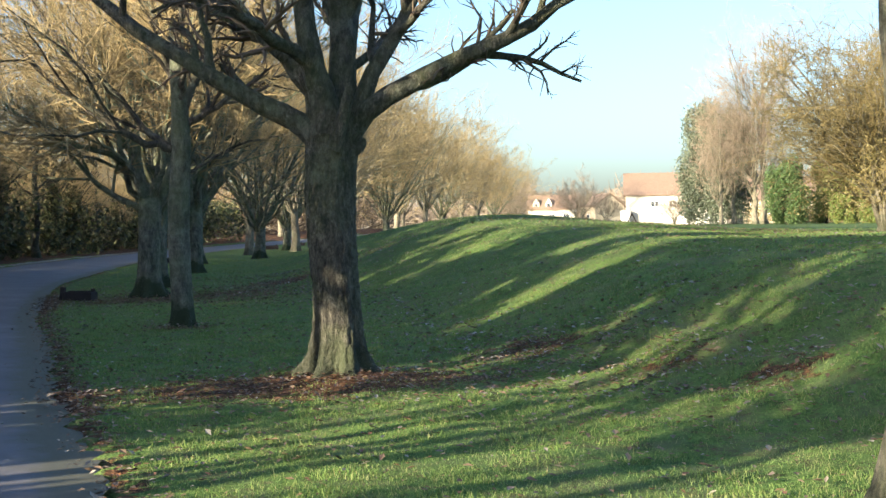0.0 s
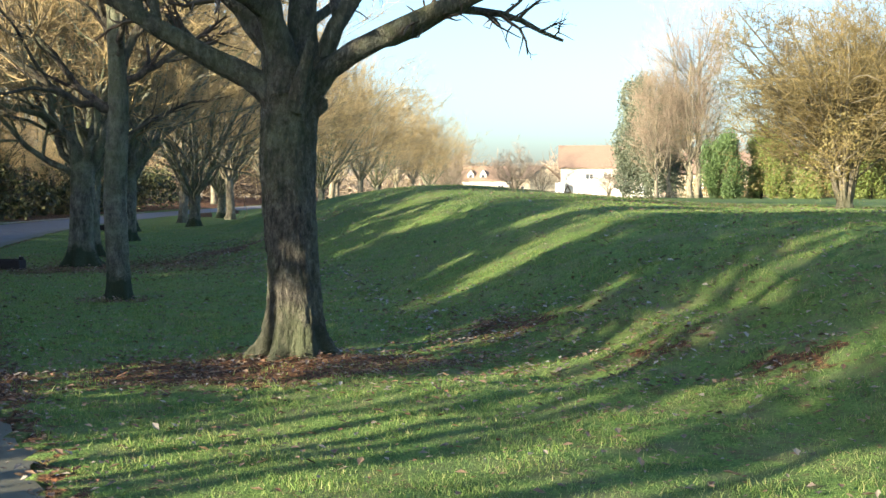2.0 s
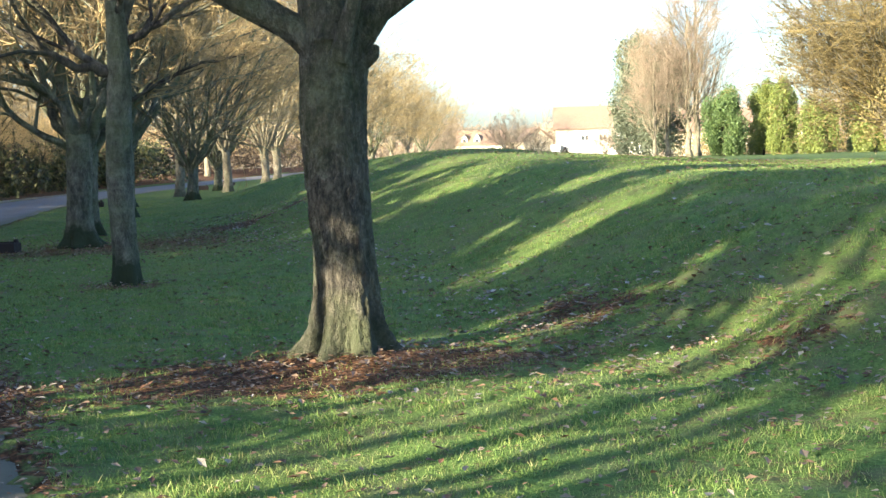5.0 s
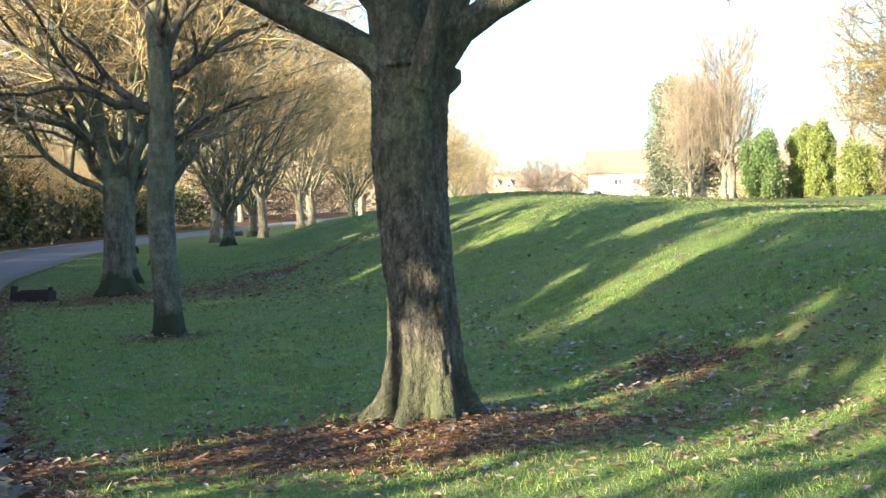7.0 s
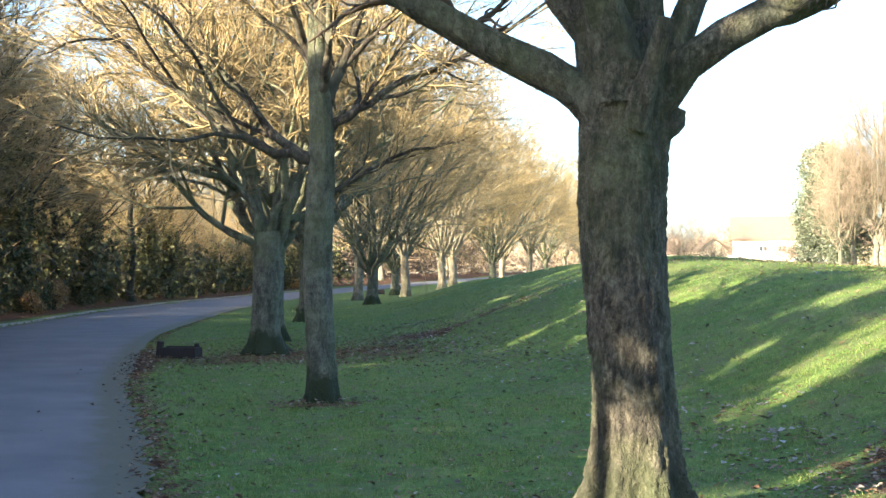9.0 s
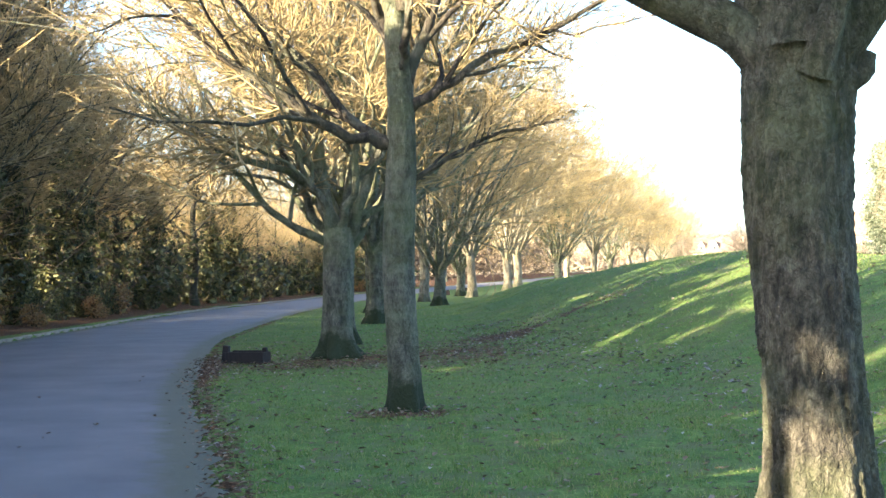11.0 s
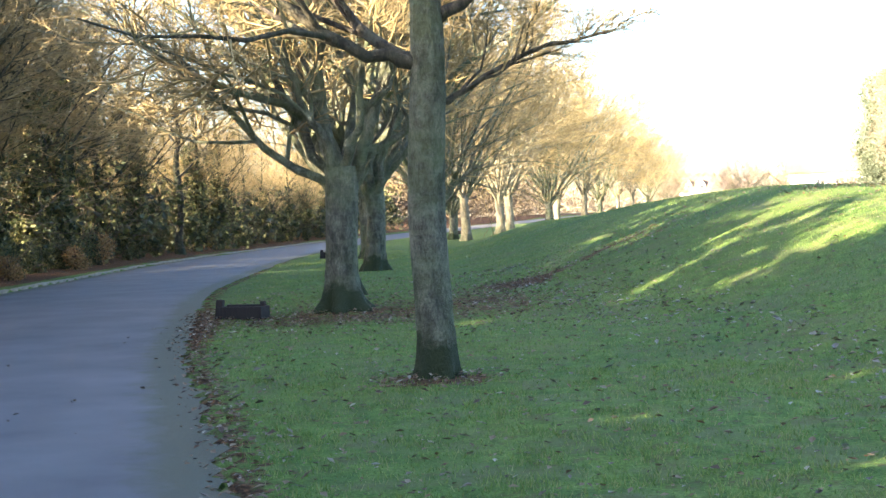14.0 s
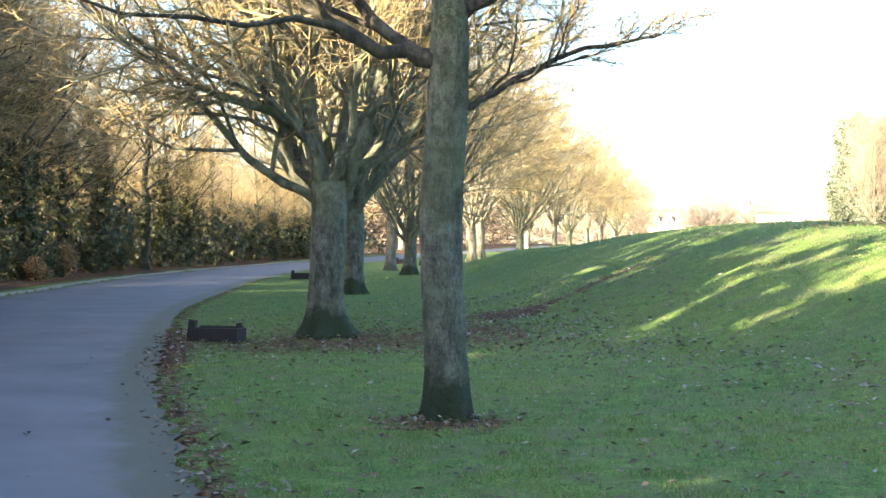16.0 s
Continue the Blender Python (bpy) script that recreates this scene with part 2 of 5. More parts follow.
def mesh_from(name, verts, quads=None, tris=None, mats=(), smooth=True):
    me = bpy.data.meshes.new(name)
    verts = np.asarray(verts, np.float32)
    quads = np.zeros((0, 4), np.int32) if quads is None else np.asarray(quads, np.int32)
    tris = np.zeros((0, 3), np.int32) if tris is None else np.asarray(tris, np.int32)
    nq, nt = len(quads), len(tris)
    me.vertices.add(len(verts))
    me.vertices.foreach_set("co", verts.ravel())
    me.loops.add(nq * 4 + nt * 3)
    me.loops.foreach_set("vertex_index", np.concatenate([quads.ravel(), tris.ravel()]).astype(np.int32))
    me.polygons.add(nq + nt)
    start = np.concatenate([np.arange(nq) * 4, nq * 4 + np.arange(nt) * 3]).astype(np.int32)
    me.polygons.foreach_set("loop_start", start)
    me.polygons.foreach_set("use_smooth", np.full(nq + nt, smooth))
    for mat in mats:
        me.materials.append(mat)
    me.update(calc_edges=True)
    me.validate()
    return me


def part_mesh(name, me, parent, label=""):
    ob = new(name, me)
    ob.parent = parent
    if label:
        ob["label"] = label
    return ob


def part(name, bm, mat, parent, label="", bevel=0.0):
    if bevel:
        bmesh.ops.bevel(bm, geom=bm.edges[:], offset=bevel, segments=2, affect="EDGES", profile=0.6)
    me = bpy.data.meshes.new(name)
    bm.to_mesh(me)
    bm.free()
    me.materials.append(mat)
    return part_mesh(name, me, parent, label)


def box_bm(cx, cy, cz, sx, sy, sz, bm=None, turn=None):
    bm = bm or bmesh.new()
    m = Matrix.Translation((cx, cy, cz)) @ (turn or Matrix()) @ Matrix.Diagonal((sx, sy, sz, 1))
    bmesh.ops.create_cube(bm, size=1, matrix=m)
    return bm


def unit(a):
    return a / np.maximum(np.linalg.norm(a, axis=-1, keepdims=True), 1e-9)


def tube_arrays(pts, rad, sides, base=0, lumps=None):
    """Tapered tubes along B lines of k points."""
    B, k, _ = pts.shape
    tan = np.empty_like(pts)
    tan[:, 1:-1] = pts[:, 2:] - pts[:, :-2]
    tan[:, 0], tan[:, -1] = pts[:, 1] - pts[:, 0], pts[:, -1] - pts[:, -2]
    tan = unit(tan)
    mean = unit(tan.mean(1))
    ref = np.where(np.abs(mean[:, 2:3]) > 0.8, np.array([[1.0, 0, 0]]), np.array([[0, 0, 1.0]]))
    u = unit(np.cross(tan, ref[:, None, :]))
    v = np.cross(tan, u)
    ang = np.arange(sides) * 2 * np.pi / sides
    r = rad[:, :, None] * (1 if lumps is None else lumps)
    ring = pts[:, :, None, :] + r[..., None] * (np.cos(ang)[None, None, :, None] * u[:, :, None, :] + np.sin(ang)[None, None, :, None] * v[:, :, None, :])
    i = np.arange(sides)
    j = (i + 1) % sides
    off = base + (np.arange(B) * k * sides)[:, None, None] + (np.arange(k - 1) * sides)[None, :, None]
    quads = np.stack([off + i, off + j, off + sides + j, off + sides + i], -1).reshape(-1, 4)
    return ring.reshape(-1, 3), quads


def tubes_mesh(name, groups, mats):
    vs, qs, base = [], [], 0
    for pts, rad, sides in groups:
        if len(pts):
            v, q = tube_arrays(pts, rad, sides, base)
            vs.append(v)
            qs.append(q)
            base += len(v)
    return mesh_from(name, np.concatenate(vs), np.concatenate(qs), mats=mats)


def shoots(g, ppts, prad, plen, count, t0, t1, angle, ratio, k, gnarl, up, thick, rmin=0.0035, fade=0.45, droop=0.25):
    """Child branches that spring from B parent lines: their points, radii and lengths."""
    B, kp, _ = ppts.shape
    n = B * count
    par = np.repeat(np.arange(B), count)
    t = t0 + (t1 - t0) * ((np.tile(np.arange(count), B) + g.random(n)) / count)
    f = t * (kp - 1)
    i = np.minimum(f.astype(int), kp - 2)
    w = (f - i)[:, None]
    pos = ppts[par, i] * (1 - w) + ppts[par, i + 1] * w
    r0 = prad[par, i] * (1 - w[:, 0]) + prad[par, i + 1] * w[:, 0]
    tan = unit(ppts[par, i + 1] - ppts[par, i])
    side = unit(np.cross(tan, g.normal(size=(n, 3))))
    side[:, 2] = np.where(side[:, 2] < 0, side[:, 2] * droop, side[:, 2])
    side = unit(side)
    a = np.radians(g.uniform(*angle, n))[:, None]
    d = np.cos(a) * tan + np.sin(a) * side
    length = plen[par] * ratio * (1 - fade * t) * g.uniform(0.7, 1.25, n)
    pts = np.empty((n, k, 3))
    pts[:, 0] = pos
    for s in range(1, k):
        d = unit(d + gnarl * g.normal(size=(n, 3)) + np.array([0, 0, up]))
        pts[:, s] = pts[:, s - 1] + d * (length / (k - 1))[:, None]
    rs = np.maximum(r0 * thick, rmin)
    rad = rs[:, None] * np.linspace(1, 0.3, k)[None]
    return pts, np.maximum(rad, rmin * 0.5), length


def spline(ctrl, k):
    """A smooth line through control points."""
    c = np.asarray(ctrl, float)
    n = len(c)
    c = np.vstack([2 * c[0] - c[1], c, 2 * c[-1] - c[-2]])
    out = []
    for s in np.linspace(0, n - 1 - 1e-6, k):
        i = int(s)
        t = s - i
        p0, p1, p2, p3 = c[i], c[i + 1], c[i + 2], c[i + 3]
        out.append(0.5 * (2 * p1 + (p2 - p0) * t + (2 * p0 - 5 * p1 + 4 * p2 - p3) * t * t + (3 * p1 - p0 - 3 * p2 + p3) * t ** 3))
    return np.array(out)


def make_trunk(g, height, r0, r1, lean=(0, 0), flare=1.7, flare_h=0.35, sides=28, k=26, ridge=0.06, wander=0.03, roots=6, plates=0.0):
    """A trunk that flares into roots at its foot, with ridged bark."""
    z = np.linspace(-0.12, height, k)
    t = np.clip(z / height, 0, 1)
    pts = np.stack([lean[0] * t + wander * np.sin(2.1 * z + g.random() * 6), lean[1] * t + wander * np.sin(1.7 * z + g.random() * 6), z], -1)
    pts[:, :2] -= pts[1, :2]
    rad = (r0 + (r1 - r0) * t) * (1 + (flare - 1) * np.exp(-np.maximum(z, 0) / flare_h))
    ang = np.arange(sides) * 2 * np.pi / sides
    foot = np.exp(-np.maximum(z, 0) / (flare_h * 0.9))[:, None]
    lump = 1 + ridge * 0.6 * np.sin(ang[None] * 7 + z[:, None] * 0.7) * 0.5 + ridge * g.normal(size=(k, sides)) * 0.45
    lump += foot * 0.24 * np.sin(ang[None] * roots + 1.3) + 0.05 * np.sin(ang[None] * 2 + 1.9 * z[:, None])
    if plates:
        row, col = np.arange(k)[:, None], np.arange(sides)[None]
        shift = g.integers(0, 9, sides // 3 + 1)
        step = g.random((k // 7 + 4, sides // 3 + 1))
        lump += plates * (step[(row + shift[col // 3]) // 7, col // 3] - 0.5) * (1 + 0.6 * foot)
    return pts[None], rad[None], lump[None]


LEVELS = dict(
    near=dict(second=(7, 0.3, 0.97, (30, 60), 0.36, 7), third=(7, 0.15, 0.97, (28, 62), 0.50, 5), twig=(6, 0.12, 1.0, (22, 62), 0.55, 4)),
    fine=dict(second=(7, 0.25, 0.95, (28, 62), 0.62, 6), third=(10, 0.2, 0.97, (25, 62), 0.55, 5), twig=(12, 0.12, 1.0, (22, 65), 0.58, 3)),
    far=dict(second=(6, 0.2, 0.95, (28, 60), 0.62, 5), third=(6, 0.2, 0.97, (25, 60), 0.58, 4), twig=(7, 0.12, 1.0, (20, 62), 0.64, 2)),
    bush=dict(second=(8, 0.15, 0.97, (30, 70), 0.60, 5), third=(8, 0.15, 0.97, (30, 70), 0.60, 3), twig=(8, 0.1, 1.0, (25, 75), 0.62, 2)),
    wood=dict(second=(5, 0.2, 0.95, (30, 65), 0.72, 4), third=(6, 0.2, 0.97, (25, 60), 0.62, 2), twig=(5, 0.12, 1.0, (20, 62), 0.70, 2)),
    thin=dict(second=(4, 0.2, 0.95, (30, 65), 0.72, 3), third=(4, 0.2, 0.97, (25, 60), 0.62, 2), twig=(3, 0.12, 1.0, (20, 62), 0.66, 2)),
)


def make_tree(label, limbs, trunk, bark_mat, twig_mat, seed, levels="fine", name="tree", category="tree", up=0.06, rmin=0.0045, stubs=(), group="", gnarl=0.13, wiggle=0.02, limb_mat=None):
    """A bare tree: limbs is a list of (control points, r0, r1) from the trunk's own foot."""
    g = np.random.default_rng(seed)
    top = new(name)
    pts, rad, lump = make_trunk(g, **trunk)
    v, q = tube_arrays(pts, rad, trunk.get("sides", 28), 0, lump)
    part_mesh("trunk", mesh_from("trunk", v, q, mats=[bark_mat]), top)
    lp, lr = [], []
    for ctrl, r0, r1 in limbs:
        steps, round_ = (12, 10) if levels in ("fine", "far", "near") else (7, 6)
        line = spline(ctrl, steps)
        line[1:-1] += g.normal(size=(steps - 2, 3)) * wiggle
        r = np.linspace(r0, r1, steps)
        me_v, me_q = tube_arrays(line[None], r[None], round_, 0, 1 + 0.07 * g.normal(size=(1, steps, round_)))
        part_mesh("limb", mesh_from("limb", me_v, me_q, mats=[limb_mat or bark_mat]), top)
        lp.append(line)
        lr.append(r)
    for ctrl, r0, r1 in stubs:
        line = spline(ctrl, 6)
        me_v, me_q = tube_arrays(line[None], np.linspace(r0, r1, 6)[None], 10, 0, 1 + 0.1 * g.normal(size=(1, 6, 10)))
        part_mesh("limb_stub", mesh_from("limb_stub", me_v, me_q, mats=[BARK_OLD]), top, "broken brown stub of a limb")
    lp, lr = np.array(lp), np.array(lr)
    ll = np.linalg.norm(np.diff(lp, axis=1), axis=-1).sum(-1)
    L = LEVELS[levels]
    c, t0, t1, a, ra, k = L["second"]
    p2, r2, l2 = shoots(g, lp, lr, ll, c, t0, t1, a, ra, k, gnarl, up, 0.62, rmin * 1.6)
    c, t0, t1, a, ra, k = L["third"]
    p3, r3, l3 = shoots(g, p2, r2, l2, c, t0, t1, a, ra, k, gnarl * 1.3, up * 0.8, 0.62, rmin * 1.25)
    c, t0, t1, a, ra, k = L["twig"]
    p4, r4, l4 = shoots(g, p3, r3, l3, c, t0, t1, a, ra, k, gnarl * 1.6, up * 0.5, 0.7, rmin)
    crown = tubes_mesh("crown", [(p2, r2, 6), (p3, r3, 4 if levels in ("fine", "near") else 3), (p4, r4, 3)], [limb_mat or bark_mat, twig_mat])
    kinds = np.zeros(len(crown.polygons), np.int32)
    kinds[len(p2) * (p2.shape[1] - 1) * 6:] = 1
    crown.polygons.foreach_set("material_index", kinds)
    part_mesh("crown", crown, top)
    return tagged(top, label, category, group)


def vase(g, n, z0, height, spread, r0, r1=0.03, rise=0.55):
    """Limbs that rise from the trunk's head and arch outward."""
    out = []
    for i in range(n):
        a = 2 * math.pi * (i + g.uniform(-0.3, 0.3)) / n
        s = spread * g.uniform(0.45, 1.1)
        h = (height - z0) * g.uniform(0.65, 1.0)
        c, d = math.cos(a), math.sin(a)
        z = z0 + g.uniform(-0.35, 0.25)
        out.append(([(0.05 * c, 0.05 * d, z - 0.2), (0.28 * s * c, 0.28 * s * d, z + 0.22 * h * rise / 0.55), (0.62 * s * c, 0.62 * s * d, z + 0.58 * h), (s * c, s * d, z + h)], r0 * g.uniform(0.7, 1.1), r1))
    return out


def leaf_cloud(g, centres, radii, count, size, flat=1.0):
    """Small folded leaves scattered over blobs, thicker towards their skins."""
    centres, radii = np.asarray(centres, float), np.asarray(radii, float)
    pick = g.choice(len(centres), count, p=radii ** 2 / (radii ** 2).sum())
    d = unit(g.normal(size=(count, 3)))
    rr = radii[pick] * g.uniform(0.35, 1.0, count) ** 0.5 * (1 + 0.12 * g.normal(size=count))
    pos = centres[pick] + d * rr[:, None] * np.array([1, 1, flat])
    a = unit(g.normal(size=(count, 3)) + 0.4 * d)
    b = unit(np.cross(a, g.normal(size=(count, 3))))
    nrm = np.cross(a, b)
    s = (size * g.uniform(0.6, 1.5, count))[:, None]
    v = np.stack([pos - a * s, pos - b * s * 0.55 + nrm * s * 0.15, pos + a * s, pos + b * s * 0.55 + nrm * s * 0.15], 1).reshape(-1, 3)
    i = np.arange(count)[:, None] * 4
    tris = np.concatenate([i + np.array([[0, 1, 2]]), i + np.array([[0, 2, 3]])])
    return v, tris


# ---- the lie of the land ----
TOE = np.array([(-60, 22), (-15, 10), (0, 6.0), (4, 4.0), (8, 2.3), (11, 1.5), (15, 0.5), (20, -1.2), (24, -2.8), (28, -4.2), (34, -5.4), (45, -7.8), (70, -11.3), (120, -13), (250, -8), (900, 40)], float)
ROAD = np.array([(22.5, -58.0), (9.0, -23.0), (2.4, -6.5), (-0.4, 1.2), (-2.9, 7.2), (-4.65, 12.0), (-6.9, 17.6), (-8.25, 21.6), (-10.7, 29.6), (-12.9, 39.5), (-16.0, 55.0), (-18.2, 72.0), (-19.8, 95.0), (-19.5, 130.0), (-16, 180), (-8, 260), (10, 380)], float)
ROAD_WIDTH = 5.2


def soft(u, w):
    return 0.5 * (u + np.sqrt(u * u + w * w))


def smooth01(u):
    u = np.clip(u, 0, 1)
    return u * u * (3 - 2 * u)


def road_right(n=260):
    return spline([(x, y, 0) for x, y in ROAD], n)[:, :2]


RR = road_right()
_t = unit(np.gradient(RR, axis=0))
RN = np.stack([-_t[:, 1], _t[:, 0]], -1)
RL = RR + RN * ROAD_WIDTH


def road_offset(x, y):
    """Signed metres from the road's grassy edge: minus on the carriageway's side."""
    x, y = np.asarray(x, float), np.asarray(y, float)
    xr = np.interp(y, RR[:, 1], RR[:, 0])
    slope = np.interp(y, RR[:, 1], np.gradient(RR[:, 0], RR[:, 1]))
    return (x - xr) / np.sqrt(1 + slope * slope)


def base_z(x, y):
    z = -0.09 + 0.21 * smooth01((y - 8) / 24) + 1.1 * smooth01((y - 70) / 200)
    return z


TREES_AT = [(-0.19, 8.0, 0.10, 0.9), (-3.78, 15.58, 0.05, 0.5), (-6.56, 23.6, 0.06, 0.6)]


def land_z(x, y):
    x, y = np.asarray(x, float), np.asarray(y, float)
    s = (x - np.interp(y, TOE[:, 0], TOE[:, 1])) * 0.93
    rise = 0.40 * (soft(s, 0.9) - 0.06)
    top = 1.22 + 0.66 * np.exp(-((x - 0.2) / 5.6) ** 2 - ((y - 37) / 18) ** 2)
    bank = np.where(s > -4, top - soft(top - rise, 0.35) + 0.02, 0)
    z = base_z(x, y) * (1 - 0.8 * smooth01(s / 4)) + np.maximum(bank, 0)
    for tx, ty, h, w in TREES_AT:
        z = z + h * np.exp(-((x - tx) ** 2 + (y - ty) ** 2) / w ** 2)
    lumps = 0.03 * np.sin(0.9 * x + 0.5 * y) * np.sin(0.7 * y - 0.4 * x + 1) + 0.012 * np.sin(3.1 * x + 1) * np.sin(2.7 * y)
    rough = np.exp(-((x - 3.6) / 2.6) ** 2 - ((y - 7.5) / 4.2) ** 2)
    lumps = lumps + rough * (0.075 * np.sin(2.3 * x + 1.9 * np.sin(1.3 * y)) * np.sin(2.9 * y + 1.4 * np.sin(1.7 * x)) + 0.032 * np.sin(5.3 * x + 2.0 * np.sin(2.1 * y)) * np.sin(4.7 * y))
    off = road_offset(x, y)
    on_verge = smooth01((off - 0.1) / 1.2)
    return z + lumps * on_verge


def road_z(x, y):
    return base_z(x, y) - 0.03


def litter_amount(x, y):
    def blob(cx, cy, sx, sy, a, turn=0.0):
        c, s = math.cos(turn), math.sin(turn)
        u, v = (x - cx) * c + (y - cy) * s, -(x - cx) * s + (y - cy) * c
        return a * np.exp(-(u / sx) ** 2 - (v / sy) ** 2)

    out = blob(-0.3, 7.4, 1.5, 1.15, 0.88) + blob(1.0, 7.8, 1.0, 0.7, 0.26) + blob(2.4, 8.2, 1.5, 1.9, 0.22) + blob(-1.9, 6.6, 1.4, 1.2, 0.36)
    out = out + blob(1.9, 10.3, 0.8, 1.0, 0.40) + blob(-3.78, 15.45, 0.62, 0.55, 0.98) + blob(-6.6, 22.6, 2.4, 2.4, 0.62) + blob(-4.4, 25.0, 1.4, 3.0, 0.44, 0.25)
    out = out + blob(3.6, 5.2, 1.6, 1.6, 0.2) + blob(-2.7, 30.0, 2.2, 0.22, 0.80, 1.09) + blob(-2.1, 29.4, 2.0, 0.14, 0.60, 1.09) + blob(-4.4, 27.8, 0.9, 0.9, 0.6)
    out = out + blob(1.9, 9.4, 1.3, 0.45, 0.20, 0.5) + blob(3.3, 7.0, 0.9, 0.5, 0.34, 0.6) + blob(4.1, 5.4, 0.6, 0.4, 0.40)
    toe = (x - np.interp(y, TOE[:, 0], TOE[:, 1])) * 0.93
    out = out + 0.13 * np.exp(-((toe + 0.3) / 0.8) ** 2) * smooth01((y - 7) / 3) * smooth01((26 - y) / 6)
    off = road_offset(x, y)
    out = out + 0.62 * np.exp(-((off - 0.10) / 0.22) ** 2)
    out = out + 0.95 * smooth01((-off - ROAD_WIDTH - 0.1) / 0.6) * (y < 250)
    return out


def build_ground():
    def axis(lo, hi, fine_lo, fine_hi, step, growth=1.17):
        mid = list(np.arange(fine_lo, fine_hi, step))
        left, right, d = [], [], step
        p = fine_lo
        while p > lo:
            d *= growth
            p -= d
            left.append(p)
        p, d = mid[-1], step
        while p < hi:
            d *= growth
            p += d
            right.append(p)
        return np.array(left[::-1] + mid + right)

    xs, ys = axis(-1400, 1400, -20, 12, 0.2), axis(-400, 2600, -8, 40, 0.2)
    X, Y = np.meshgrid(xs, ys)
    Z = land_z(X, Y)
    off = road_offset(X, Y)
    under = (off < -0.05) & (off > -ROAD_WIDTH + 0.05) & (Y < 380)
    Z = np.where(under, road_z(X, Y) - 0.10, Z)
    left = off <= -ROAD_WIDTH + 0.05
    Z = np.where(left, base_z(X, Y) + 0.05 + 0.25 * smooth01((-off - ROAD_WIDTH) / 5), Z)
    nx = len(xs)
    i, j = np.meshgrid(np.arange(nx - 1), np.arange(len(ys) - 1))
    a = (j * nx + i).ravel()
    quads = np.stack([a, a + 1, a + 1 + nx, a + nx], -1)
    me = mesh_from("ground", np.stack([X, Y, Z], -1).reshape(-1, 3), quads, mats=[TURF])
    att = me.attributes.new("litter", "FLOAT", "POINT")
    att.data.foreach_set("value", np.clip(litter_amount(X, Y), 0, 1.2).astype(np.float32).ravel())
    return tagged(new("ground", me), "rough green park grass scattered with brown leaf litter", "ground", kind="structure")


def build_road():
    f = np.array([0, 0.025, 0.06, 0.10, 0.15, 0.22, 0.35, 0.5, 0.65, 0.8, 0.9, 0.96, 1.0])
    n, m = len(RR), len(f)
    wob = 0.07 * np.sin(np.arange(n) * 2.3) + 0.05 * np.sin(np.arange(n) * 0.9)
    P = RR[:, None] * (1 - f)[None, :, None] + RL[:, None] * f[None, :, None]
    P[:, 0] += RN * wob[:, None]
    Z = road_z(P[..., 0], P[..., 1]) + 0.035 * (1 - (2 * f[None] - 1) ** 2) + 0.004
    v = np.concatenate([P, Z[..., None]], -1).reshape(-1, 3)
    i, j = np.meshgrid(np.arange(m - 1), np.arange(n - 1))
    a = (j * m + i).ravel()
    quads = np.stack([a, a + m, a + m + 1, a + 1], -1)
    me = mesh_from("road", v, quads, mats=[ASPHALT])
    att = me.attributes.new("margin", "FLOAT", "POINT")
    away = np.minimum(f, 1 - f) * ROAD_WIDTH
    att.data.foreach_set("value", np.tile(np.exp(-(away / 0.45) ** 2), n).astype(np.float32))
    return tagged(new("road", me), "worn grey asphalt park road with leafy edges", "road", kind="structure")


ground, road = build_ground(), build_road()

# edging stones on the wooded side of the road
CONCRETE = plain("concrete_edging", (0.14, 0.115, 0.085), (0.27, 0.235, 0.18), 6, 0.9, 0.4)
kerb = new("kerb_edging", None)
tagged(kerb, "pale concrete edging stones along the wooded side of the road", "kerb", kind="structure")
stone_me = None
dist = np.concatenate([[0], np.cumsum(np.linalg.norm(np.diff(RL, axis=0), axis=1))])
for d in np.arange(48, 175, 0.92):
    x, y = np.interp(d, dist, RL[:, 0]), np.interp(d, dist, RL[:, 1])
    x2, y2 = np.interp(d + 0.4, dist, RL[:, 0]), np.interp(d + 0.4, dist, RL[:, 1])
    if stone_me is None:
        bm = box_bm(0, 0, 0, 0.90, 0.13, 0.22)
        bmesh.ops.bevel(bm, geom=bm.edges[:], offset=0.02, segments=1, affect="EDGES")
        stone_me = bpy.data.meshes.new("edging_stone")
        bm.to_mesh(stone_me)
        bm.free()
        stone_me.materials.append(CONCRETE)
    s = new("edging_stone", stone_me)
    s.parent = kerb
    s.matrix_basis = pose(x, y, float(road_z(x, y)) - 0.03 + 0.008 * rng.normal(), 1.5 * rng.normal(), 0, math.degrees(math.atan2(y2 - y, x2 - x)))


def ground_at(x, y):
    return float(land_z(x, y))


def place(ob, x, y, turn=0.0, scale=1.0, z=None):
    ob.matrix_basis = pose(x, y, ground_at(x, y) if z is None else z, 0, 0, turn) @ Matrix.Scale(scale, 4)
    return ob


